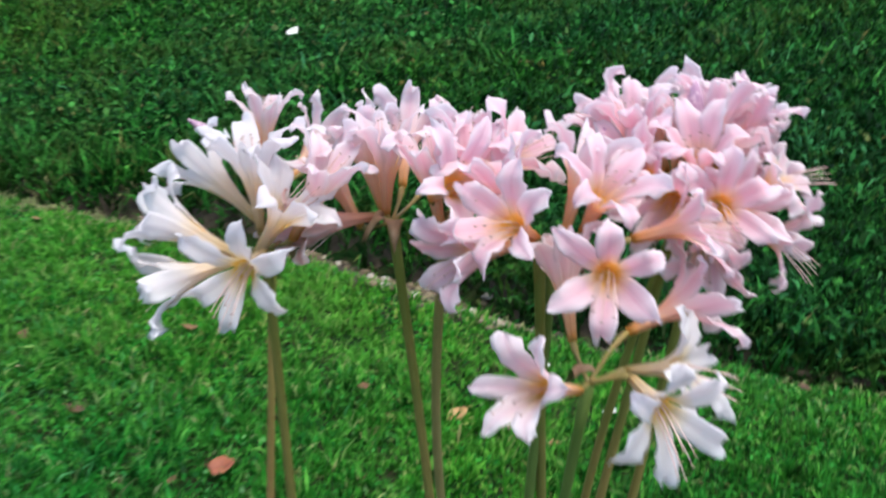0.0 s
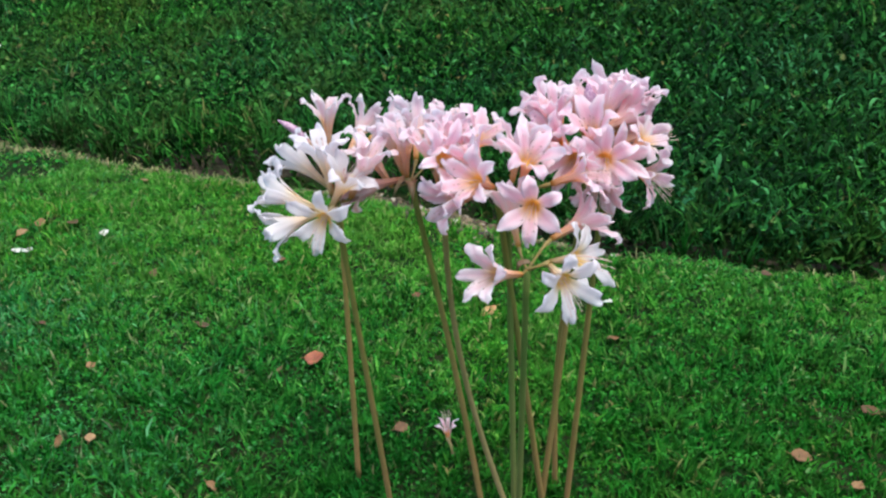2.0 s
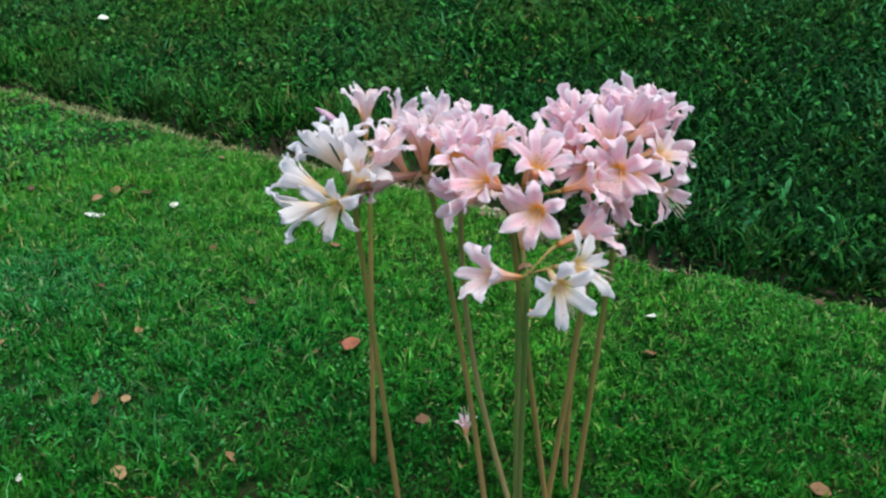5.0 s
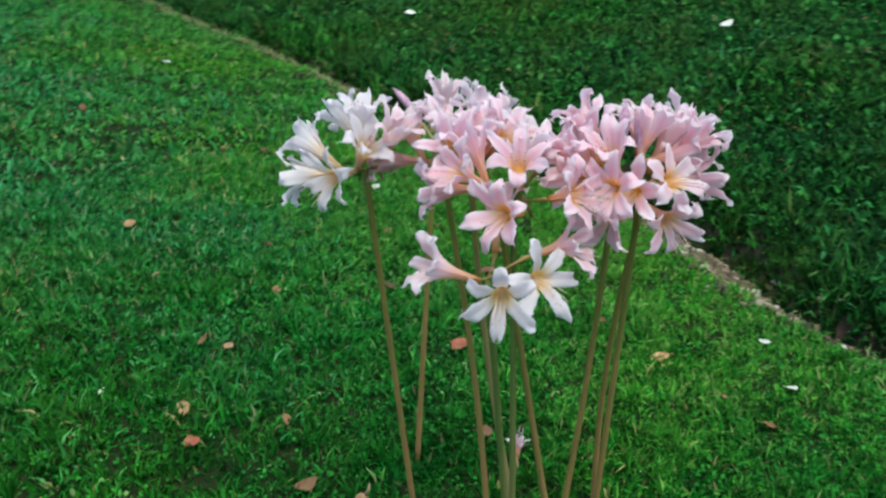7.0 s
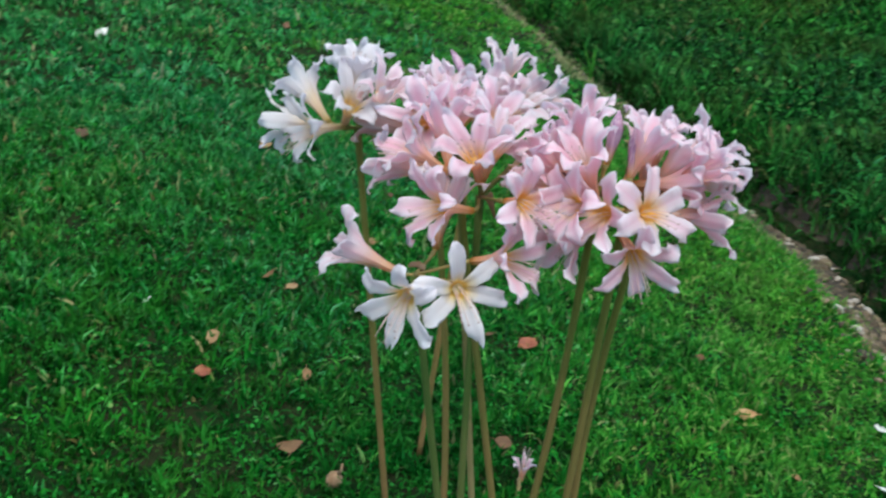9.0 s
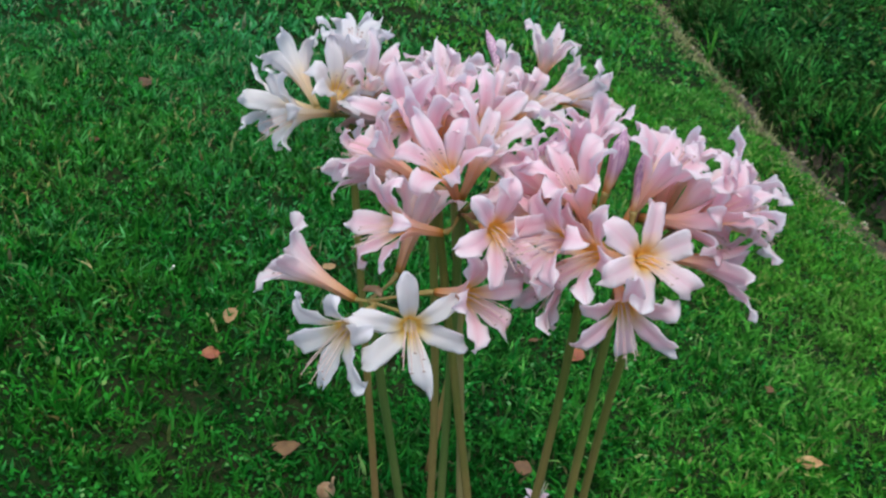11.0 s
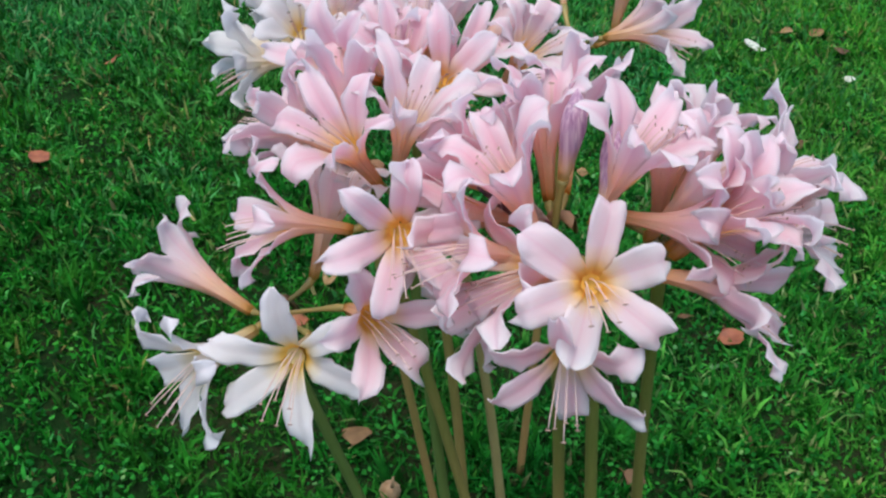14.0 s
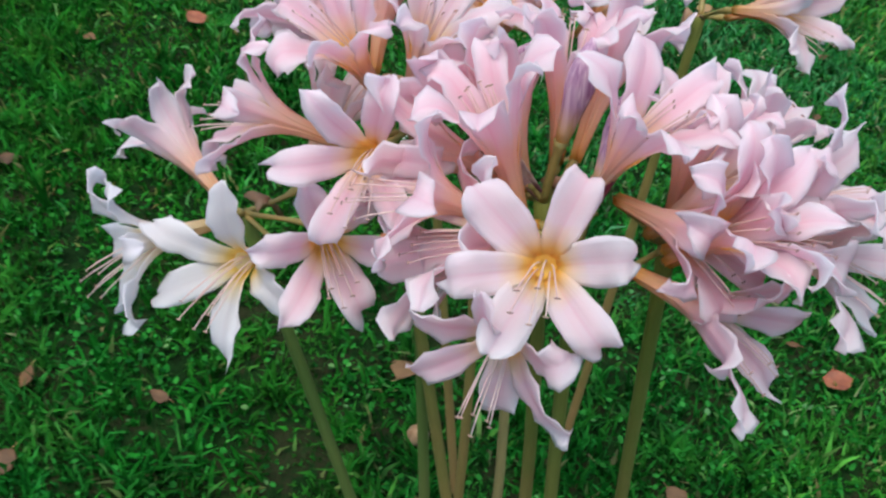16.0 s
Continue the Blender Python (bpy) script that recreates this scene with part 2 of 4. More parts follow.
def soil_material():
    m, t, b = material("soil_and_thatch")
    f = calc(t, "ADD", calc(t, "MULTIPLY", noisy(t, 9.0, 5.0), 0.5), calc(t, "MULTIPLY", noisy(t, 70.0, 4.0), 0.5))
    # Soil and thatch tones, darkened so the colour holds the shade between blades.
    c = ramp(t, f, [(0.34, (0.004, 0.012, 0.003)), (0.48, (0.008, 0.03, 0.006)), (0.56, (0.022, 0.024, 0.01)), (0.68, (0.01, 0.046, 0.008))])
    t.links.new(c, b.inputs["Base Color"])
    b.inputs["Roughness"].default_value = 0.9
    b.inputs["Specular IOR Level"].default_value = 0.05
    bump(t, b, noisy(t, 120.0, 4.0), 0.8, 0.01)
    return m


SOIL = soil_material()
PEBBLE = plain("gutter_pebble", [(0.15, (0.04, 0.03, 0.016)), (0.5, (0.11, 0.08, 0.042)), (0.75, (0.22, 0.17, 0.1)), (0.88, (0.45, 0.42, 0.36))], 30, 0.85, 0.002, 0.0, "Island")
DRY_LEAF = plain("dry_leaf", [(0.15, (0.05, 0.025, 0.009)), (0.4, (0.13, 0.063, 0.02)), (0.65, (0.22, 0.118, 0.04)), (0.9, (0.38, 0.25, 0.11))], 60, 0.65, 0.002, 0.1, "Random")
STRAW = plain("straw", [(0.1, (0.06, 0.07, 0.018)), (0.5, (0.14, 0.17, 0.05)), (0.9, (0.26, 0.27, 0.11))], 40, 0.8, 0, 0.1, "Island")
HUSK = plain("bulb_husk", [(0.3, (0.3, 0.16, 0.07)), (0.55, (0.5, 0.32, 0.17)), (0.8, (0.6, 0.46, 0.3))], 60, 0.7, 0.002)
RED_LEAF = plain("red_leaf", [(0.3, (0.16, 0.05, 0.022)), (0.5, (0.29, 0.085, 0.035)), (0.7, (0.31, 0.13, 0.05)), (0.85, (0.18, 0.08, 0.035))], 55, 0.6, 0.002, 0.1)
TAN_LEAF = plain("tan_leaf", [(0.3, (0.26, 0.13, 0.04)), (0.55, (0.45, 0.26, 0.1)), (0.8, (0.55, 0.38, 0.18))], 60, 0.65, 0.002, 0.1)
PALE_LEAF = plain("pale_leaf", [(0.3, (0.5, 0.52, 0.4)), (0.7, (0.72, 0.74, 0.66))], 38, 0.6, 0.001, 0.15)


# ---- mesh helpers ----
def mesh_of(name, verts, faces, mats, smooth=True):
    me = bpy.data.meshes.new(name)
    me.from_pydata([tuple(v) for v in verts], [], faces)
    for m in mats:
        me.materials.append(m)
    if smooth:
        me.polygons.foreach_set("use_smooth", [True] * len(me.polygons))
    me.update()
    return me


def triangles(name, verts, tris, mat, smooth=False):
    """A large mesh straight from arrays."""
    me = bpy.data.meshes.new(name)
    me.vertices.add(len(verts))
    me.vertices.foreach_set("co", np.ascontiguousarray(verts, np.float32).ravel())
    me.loops.add(len(tris) * 3)
    me.loops.foreach_set("vertex_index", np.ascontiguousarray(tris, np.int32).ravel())
    me.polygons.add(len(tris))
    me.polygons.foreach_set("loop_start", np.arange(0, len(tris) * 3, 3, dtype=np.int32))
    me.materials.append(mat)
    if smooth:
        me.polygons.foreach_set("use_smooth", np.ones(len(tris), bool))
    me.update(calc_edges=True)
    return me


def part(name, me, parent, label=""):
    ob = new(name, me)
    ob.parent = parent
    return tagged(ob, label)


def tube_arrays(points, radii, sides=8):
    """A capped tube along points."""
    pts = [Vector(p) for p in points]
    verts, faces = [], []
    side = None
    for i, p in enumerate(pts):
        d = (pts[min(i + 1, len(pts) - 1)] - pts[max(i - 1, 0)]).normalized()
        if side is None:
            side = d.orthogonal().normalized()
        side = (side - d * side.dot(d)).normalized()
        up = d.cross(side)
        for k in range(sides):
            a = 2 * math.pi * k / sides
            verts.append(p + (side * math.cos(a) + up * math.sin(a)) * radii[i])
    n = len(pts)
    for i in range(n - 1):
        for k in range(sides):
            a, b = i * sides + k, i * sides + (k + 1) % sides
            faces.append((a, b, b + sides, a + sides))
    faces.append(tuple(range(sides - 1, -1, -1)))
    faces.append(tuple((n - 1) * sides + k for k in range(sides)))
    return verts, faces


def tube(name, points, radii, mat, sides=8):
    v, f = tube_arrays(points, radii, sides)
    return mesh_of(name, v, f, [mat])


def bent(a, b, lift, n=9):
    """Points from a to b, bowed by the vector lift."""
    a, b, lift = Vector(a), Vector(b), Vector(lift)
    return [a.lerp(b, i / (n - 1)) + lift * math.sin(math.pi * i / (n - 1)) for i in range(n)]


# ---- ground: a lawn that falls to a little ditch, and a bank beyond ----
RIM_X = (-9, -4.2, -3.2, -2.3, -1.8, -1.1, -0.65, -0.34, -0.1, 0.3, 0.6, 2, 9)
RIM_Y = (2.7, 2.05, 1.88, 1.67, 1.56, 1.4, 1.31, 1.17, 1.12, 1.115, 1.09, 0.95, 0.4)


def edge_y(x):
    """The lawn's rim, where it breaks off to the ditch."""
    return (np.interp(x - 0.12, RIM_X, RIM_Y) + np.interp(x, RIM_X, RIM_Y) + np.interp(x + 0.12, RIM_X, RIM_Y)) / 3


def lawn_plane(x, y):
    fall = 0.026 * np.clip(x, -4, 1) * np.clip(y, -0.5, 2)
    return 0.0179 + 0.0321 * 14 * np.tanh(x / 14) - 0.1467 * 14 * np.tanh(y / 14) + fall


def ease(v):
    v = np.clip(v, 0, 1)
    return v * v * (3 - 2 * v)


def ditch_y(x):
    """How far beyond the lawn's rim the bank begins."""
    return 0.075 + 0.115 * ease((0.1 - x) / 0.6) - 0.075 * ease((-1.2 - x) / 0.5) + 0.018 * np.sin(6.1 * x) + 0.012 * np.sin(13.7 * x + 1)


def ground_z(x, y):
    x, y = np.asarray(x, float), np.asarray(y, float)
    e = edge_y(x)
    d = y - e
    lawn = lawn_plane(x, y) - 0.06 * ease((d + 0.04) / 0.18)
    rim = lawn_plane(x, e)
    w = ditch_y(x)
    bank = rim - 0.115 + 0.1 * ease((d - w) / 0.07) + 0.04 * np.clip(d - w, 0, 8) + 0.03 * np.clip(x + 1, -4, 0)
    z = np.where(d < w - 0.04, lawn, np.where(d > w, bank, lawn + (bank - lawn) * ease((d - w + 0.04) / 0.04)))
    return z + 0.006 * np.sin(7 * x + 2 * y) * np.cos(5 * y - 3 * x) + 0.004 * np.sin(17 * x - 11 * y)


def spread(lo, hi, fine_lo, fine_hi, step):
    inner = np.arange(fine_lo, fine_hi + step / 2, step)
    low = fine_lo - np.geomspace(step, fine_lo - lo, 22)[::-1]
    high = fine_hi + np.geomspace(step, hi - fine_hi, 22)
    return np.concatenate([low, inner, high])


gx, gy = np.meshgrid(spread(-70, 70, -6.5, 2.5, 0.045), spread(-70, 70, -2.0, 4.6, 0.045), indexing="ij")
nx, ny = gx.shape
gv = np.stack([gx, gy, ground_z(gx, gy)], -1).reshape(-1, 3)
gi = np.arange(nx * ny).reshape(nx, ny)
quad = np.stack([gi[:-1, :-1], gi[1:, :-1], gi[1:, 1:], gi[:-1, 1:]], -1).reshape(-1, 4)
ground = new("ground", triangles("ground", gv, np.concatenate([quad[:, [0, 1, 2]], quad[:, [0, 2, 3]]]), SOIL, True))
tagged(ground, "sloping garden ground with a shallow ditch and a low bank", "ground", kind="structure")

rng = np.random.default_rng(7)
BED = plain("ditch_soil", [(0.3, (0.012, 0.01, 0.005)), (0.52, (0.045, 0.034, 0.019)), (0.75, (0.1, 0.076, 0.044))], 26, 0.95, 0.008)
bx = np.linspace(-7, 2.2, 260)
rows = [np.stack([bx, edge_y(bx) + ditch_y(bx) * k, ground_z(bx, edge_y(bx) + ditch_y(bx) * k) + 0.004], 1) for k in np.linspace(0.3, 1.5, 9)]
bed_v = np.concatenate(rows)
bi = np.arange(9 * 260).reshape(9, 260)
bq = np.stack([bi[:-1, :-1], bi[:-1, 1:], bi[1:, 1:], bi[1:, :-1]], -1).reshape(-1, 4)
bed = new("ditch_bed", triangles("ditch_bed", bed_v, np.concatenate([bq[:, [0, 1, 2]], bq[:, [0, 2, 3]]]), BED, True))
tagged(bed, "bare brown soil along the bottom of the ditch", "soil", kind="structure")


def blades(n, x, y, length, width, lean, sink=0.004):
    """Grass blades, three triangles each: a bent strip that ends in a point."""
    z = ground_z(x, y) - sink
    az = rng.uniform(0, 2 * np.pi, n)
    turn = rng.uniform(0, np.pi, n)
    d = np.stack([np.cos(az), np.sin(az), np.zeros(n)], 1)
    w = np.stack([np.cos(turn), np.sin(turn), np.zeros(n)], 1) * width[:, None]
    p = np.stack([x, y, z], 1)
    up = np.array([0, 0, 1.0])
    mid = p + (d * np.sin(lean * 0.6)[:, None] + up * np.cos(lean * 0.6)[:, None]) * (length * 0.55)[:, None]
    tip = mid + (d * np.sin(lean * 1.5)[:, None] + up * np.cos(lean * 1.5)[:, None]) * (length * 0.5)[:, None]
    v = np.stack([p - w * 0.7, p + w * 0.7, mid + w, mid - w, tip], 1).reshape(-1, 3)
    b = np.arange(n)[:, None] * 5
    return v, np.concatenate([b + [0, 1, 2], b + [0, 2, 3], b + [3, 2, 4]])


def leaflets(n, x, y, height, size):
    """Round clover leaflets, four triangles each, facing mostly up."""
    p = np.stack([x, y, ground_z(x, y) + height], 1)
    az = rng.uniform(0, 2 * np.pi, n)
    a = np.stack([np.cos(az), np.sin(az), rng.normal(0, 0.45, n)], 1) * size[:, None]
    b = np.stack([-np.sin(az), np.cos(az), rng.normal(0, 0.35, n)], 1) * (size * 0.8)[:, None]
    v = np.stack([p - a, p - a * 0.35 + b, p + a * 0.6 + b * 0.85, p + a, p + a * 0.6 - b * 0.85, p - a * 0.35 - b], 1).reshape(-1, 3)
    i = np.arange(n)[:, None] * 6
    return v, np.concatenate([i + [0, 5, 1], i + [1, 5, 2], i + [2, 5, 4], i + [2, 4, 3]])


def scatter(n, x0, x1, y0, y1, keep):
    x, y = rng.uniform(x0, x1, n), rng.uniform(y0, y1, n)
    k = keep(x, y)
    return x[k], y[k]


def joined(pieces):
    vs, fs, base = [], [], 0
    for v, f in pieces:
        vs.append(v)
        fs.append(f + base)
        base += len(v)
    return np.concatenate(vs), np.concatenate(fs)


def on_lawn(x, y):
    return y < edge_y(x) + 0.03 - 0.03 * np.exp(-((x + 0.4) / 0.2) ** 2) + 0.04 * np.exp(-((x + 0.95) / 0.3) ** 2) - 0.05 * ease((-1.25 - x) / 0.35) + 0.022 * np.sin(9.3 * x) + 0.016 * np.sin(23 * x + 1) + rng.normal(-0.01, 0.042, len(x))


def on_bank(x, y):
    return y > edge_y(x) + ditch_y(x) + 0.034 + rng.normal(0, 0.02, len(x))


def clumps(x, y):
    return 0.5 + 0.5 * np.sin(9 * x + 4 * np.sin(5 * y)) * np.sin(8 * y + 3 * np.sin(6 * x))


def colony(x, y, cell):
    """A number from 0 to 1 for the little colony of grass that a place belongs to."""
    u = x + 0.3 * cell * np.sin(y / cell * 2.1) + 0.25 * cell * np.sin(x / cell * 0.9)
    v = y + 0.3 * cell * np.sin(x / cell * 1.7)
    i, j = np.floor(u / cell), np.floor(v / cell)
    h = np.sin(i * 127.1 + j * 311.7) * 43758.5453
    return h - np.floor(h)


def tufts(n, per, x0, x1, y0, y1, keep, spreadout):
    """Blade bases gathered round tuft centres, and each tuft's vigour."""
    x, y = scatter(n, x0, x1, y0, y1, keep)
    vigour = np.repeat(rng.uniform(0.7, 1.2, len(x)) * (0.7 + 0.4 * clumps(x, y)) * (0.35 + 0.9 * colony(x, y, 3.6 * spreadout)), per)
    m = len(x) * per
    return np.repeat(x, per) + rng.normal(0, spreadout, m), np.repeat(y, per) + rng.normal(0, spreadout, m), vigour


pieces, pale, cool = [], [], []
for n, per, x0, x1, y0, y1, ln, wd, out in ((34000, 10, -1.75, 0.95, -0.75, 1.62, 0.035, 0.0022, 0.009), (19000, 6, -5.2, -1.75, -1.6, 2.3, 0.039, 0.0039, 0.012), (6000, 6, -10, -5.2, -5, 3.2, 0.06, 0.015, 0.04), (10000, 6, 0.95, 2.6, -1.6, 1.3, 0.039, 0.0056, 0.014), (8500, 6, -5.2, 2.6, -5, -1.6, 0.055, 0.015, 0.04), (8000, 6, -1.75, 0.95, -1.6, -0.75, 0.038, 0.0046, 0.014), (8500, 6, 2.6, 10, -5, 1.2, 0.06, 0.018, 0.04)):
    x, y, v = tufts(n, per, x0, x1, y0, y1, lambda x, y: on_lawn(x, y) & (rng.uniform(0, 1, len(x)) > 0.42 * np.exp(-((x + 0.4) / 0.55) ** 2 - ((y + 0.1) / 0.45) ** 2)), out)
    m = len(x)
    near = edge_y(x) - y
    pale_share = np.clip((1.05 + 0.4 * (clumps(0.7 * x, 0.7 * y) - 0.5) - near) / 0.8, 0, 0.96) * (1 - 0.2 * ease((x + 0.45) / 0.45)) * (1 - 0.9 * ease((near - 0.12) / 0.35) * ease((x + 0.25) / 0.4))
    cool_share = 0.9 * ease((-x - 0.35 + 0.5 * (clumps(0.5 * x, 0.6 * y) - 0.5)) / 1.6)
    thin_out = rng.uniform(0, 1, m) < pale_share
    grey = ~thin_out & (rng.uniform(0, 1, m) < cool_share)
    length = ln * v * rng.uniform(0.6, 1.3, m) * np.where(near < 0.3, 0.75, 1.0)
    width, lean = wd * rng.uniform(0.55, 1.35, m), rng.uniform(0.2, 1.25, m)
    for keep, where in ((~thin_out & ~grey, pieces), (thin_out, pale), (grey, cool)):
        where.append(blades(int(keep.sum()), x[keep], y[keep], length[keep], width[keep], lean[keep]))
lawn_grass = new("lawn_grass", triangles("lawn_grass", *joined(pieces), LAWN_BLADE))
tagged(lawn_grass, "short mown green lawn grass with a few dry blades", "grass", kind="stuff")
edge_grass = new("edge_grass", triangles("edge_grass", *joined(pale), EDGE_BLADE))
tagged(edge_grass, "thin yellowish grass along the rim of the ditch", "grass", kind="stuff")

meadow_grass = new("meadow_grass", triangles("meadow_grass", *joined(cool), MEADOW_BLADE))
tagged(meadow_grass, "greyish green lawn grass with many dry tan blades", "grass", kind="stuff")

pieces = []
for n, x0, x1, y0, y1, sz in ((50000, -1.75, 0.95, -0.75, 1.62, 0.0032), (30000, -5.2, -1.75, -1.6, 2.1, 0.006)):
    x, y = scatter(n, x0, x1, y0, y1, lambda x, y: on_lawn(x, y) & (clumps(x * 1.3 + 2, y) > rng.uniform(0, 1, len(x))))
    m = len(x)
    pieces.append(leaflets(m, x, y, rng.uniform(0.004, 0.02, m), sz * rng.uniform(0.6, 1.3, m)))
clover = new("lawn_clover", triangles("lawn_clover", *joined(pieces), CLOVER))
tagged(clover, "small round clover leaves mixed into the lawn", "clover", kind="stuff")

pieces = []
for n, per, x0, x1, y0, y1, ln, wd, out in ((20000, 9, -3.4, 1.4, 1.05, 3.6, 0.062, 0.0042, 0.017), (6500, 9, -7, -3.4, 1.6, 5.0, 0.062, 0.005, 0.025), (5200, 9, -3.4, 2.2, 3.6, 5.2, 0.066, 0.005, 0.025), (4500, 6, 1.4, 10, 0.5, 4.6, 0.068, 0.011, 0.04), (6500, 5, -10, 10, 4.6, 10, 0.075, 0.014, 0.05), (1600, 6, -10, -7, 1.5, 4.6, 0.068, 0.011, 0.04)):
    x, y, v = tufts(n, per, x0, x1, y0, y1, on_bank, out)
    m = len(x)
    pieces.append(blades(m, x, y, ln * v * rng.uniform(0.6, 1.3, m), wd * rng.uniform(0.6, 1.4, m), rng.uniform(0.4, 1.4, m)))
    x, y = scatter(n, x0, x1, y0, y1, on_bank)
    m = len(x)
    pieces.append(leaflets(m, x, y, rng.uniform(0.01, 0.035, m), 2.3 * wd * rng.uniform(0.5, 1.3, m)))
# longer, broader blades in tufts that hang over the ditch from the foot of the bank
n = 1500
x = rng.uniform(-6, 1.6, n)
y = edge_y(x) + ditch_y(x) + rng.uniform(0.02, 0.17, n)
vigour = np.repeat(rng.uniform(0.4, 1.0, n) ** 1.5 * np.where((x > -0.5) & (rng.uniform(0, 1, n) < 0.6), 0.35, 1.0), 12)
x, y = np.repeat(x, 12) + rng.normal(0, 0.014, n * 12), np.repeat(y, 12) + rng.normal(0, 0.012, n * 12)
pieces.append(blades(n * 12, x, y, 0.13 * vigour * rng.uniform(0.5, 1.2, n * 12), rng.uniform(0.0018, 0.0045, n * 12), rng.uniform(0.2, 1.2, n * 12)))
weeds = []
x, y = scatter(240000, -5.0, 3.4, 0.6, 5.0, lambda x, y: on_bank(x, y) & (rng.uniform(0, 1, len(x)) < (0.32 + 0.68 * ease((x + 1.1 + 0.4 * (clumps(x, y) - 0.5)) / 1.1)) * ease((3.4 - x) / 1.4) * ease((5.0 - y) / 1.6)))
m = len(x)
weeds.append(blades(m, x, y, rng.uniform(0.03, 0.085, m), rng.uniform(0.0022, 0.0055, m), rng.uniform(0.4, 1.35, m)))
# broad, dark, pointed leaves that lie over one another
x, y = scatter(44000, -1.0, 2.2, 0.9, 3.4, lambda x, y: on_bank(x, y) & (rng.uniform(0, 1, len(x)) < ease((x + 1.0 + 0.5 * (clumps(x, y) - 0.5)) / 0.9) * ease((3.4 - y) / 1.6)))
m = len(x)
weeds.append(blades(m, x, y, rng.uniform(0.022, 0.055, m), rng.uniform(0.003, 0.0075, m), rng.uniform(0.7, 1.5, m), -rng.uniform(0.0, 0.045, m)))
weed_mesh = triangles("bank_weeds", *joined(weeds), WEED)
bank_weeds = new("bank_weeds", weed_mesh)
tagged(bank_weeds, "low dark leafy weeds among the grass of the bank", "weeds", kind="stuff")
bank_grass = new("bank_grass", triangles("bank_grass", *joined(pieces), BANK_BLADE))
tagged(bank_grass, "dark green grass and low weeds covering the bank", "grass", kind="stuff")


# ---- lilies ----
def petal_mesh(name, mat, length, width, steps, twist, ruffle, seed, blunt=False):
    """One petal on the +X side of the flower's axis (+Z); steps gives its angle from the axis along its length."""
    r = random.Random(seed)
    lead = 0.13
    stations = [0, 0.065] + [lead + (1 - lead) * k for k in (0, 0.1, 0.2, 0.3, 0.38, 0.46, 0.54, 0.62, 0.7, 0.78, 0.85, 0.91, 0.955, 0.985, 1.0)]
    nv, nu = len(stations), 8
    rad, zed = 0.0019, -0.046
    rows = []
    ph, ph2 = r.uniform(0, 6), r.uniform(0, 6)
    shape = ([0, 0.14, 0.26, 0.36, 0.46, 0.56, 0.67, 0.76, 0.87, 0.94, 1.0], [0.2, 0.27, 0.38, 0.52, 0.7, 0.87, 0.98, 1.0, 0.95 if blunt else 0.84, 0.74 if blunt else 0.56, 0.18 if blunt else 0.08])
    for i, along in enumerate(stations):
        s = max((along - lead) / (1 - lead), 0.0)
        th = np.interp(s, [k for k, a in steps], [a for k, a in steps])
        if i:
            step = (along - stations[i - 1]) * (length + 0.012)
            rad += math.sin(radians(th)) * step
            zed += math.cos(radians(th)) * step
        w = width * float(np.interp(s, *shape))
        th = radians(th)
        inward = Vector((-math.cos(th), 0, math.sin(th)))
        tw = radians(twist) * s * s
        row = []
        for j in range(nu + 1):
            u = (2 * j / nu - 1) * (1 + 0.05 * math.sin(19 * s + ph2 * (j + 1)) * s)
            sag = min((u * w) ** 2 / (2 * max(rad, 0.008)), 0.0035) * float(np.interp(s, [0.3, 0.6, 0.85, 1], [0.8, 0.25, -0.15, -0.3]))
            wave = ruffle * s * s * u * u * (math.sin(12 * s + ph + (2.2 if u > 0 else 0)) + 0.6 * math.sin(31 * s + ph2 + (1.3 if u > 0 else 0)))
            side = Vector((0, math.cos(tw), 0)) + inward * math.sin(tw)
            rib = -0.0011 * math.exp(-(u * 3.5) ** 2)
            row.append((Vector((rad, 0, zed)) + side * (u * w) + inward * (sag + wave + rib), inward, u))
        rows.append(row)
    verts, faces, uvs = [], [], []
    for layer in (0, 1):
        for i, row in enumerate(rows):
            for j, (p, n, u) in enumerate(row):
                t = 0.0005 * (1 - 0.75 * u * u) * (1 if 0 < i < nv - 1 else 0.4)
                verts.append(p + n * (t if layer == 0 else -t))
                uvs.append((0.5 + 0.5 * u, stations[i]))
    w = nu + 1
    half = nv * w
    for i in range(nv - 1):
        for j in range(nu):
            a = i * w + j
            faces.append((a, a + 1, a + w + 1, a + w))
            faces.append((half + a, half + a + w, half + a + w + 1, half + a + 1))
    rim = [j for j in range(w)] + [i * w + nu for i in range(1, nv)] + [(nv - 1) * w + j for j in range(nu - 1, -1, -1)] + [i * w for i in range(nv - 2, 0, -1)]
    for k in range(len(rim)):
        a, b = rim[k], rim[(k + 1) % len(rim)]
        faces.append((b, a, half + a, half + b))
    me = mesh_of(name, verts, faces, mat)
    me.polygons.foreach_set("material_index", [1 if k % 2 == 0 and k < 2 * nu * (nv - 1) else 0 for k in range(len(faces))])
    layer = me.uv_layers.new(name="UVMap")
    for lp in me.loops:
        layer.data[lp.index].uv = uvs[lp.vertex_index]
    return me


def axis_frame(at, axis, spin=0.0):
    """A pose at a point with +Z along axis and -Y as far down as it goes."""
    z = Vector(axis).normalized()
    up = Vector((0, 0, 1))
    y = up - z * up.dot(z)
    if y.length < 0.15:
        y = Vector((0, 1, 0)) - z * z.y
    y.normalize()
    x = y.cross(z)
    m = Matrix((x, y, z)).transposed().to_4x4()
    return Matrix.Translation(at) @ m @ pose(0, 0, 0, 0, 0, spin)


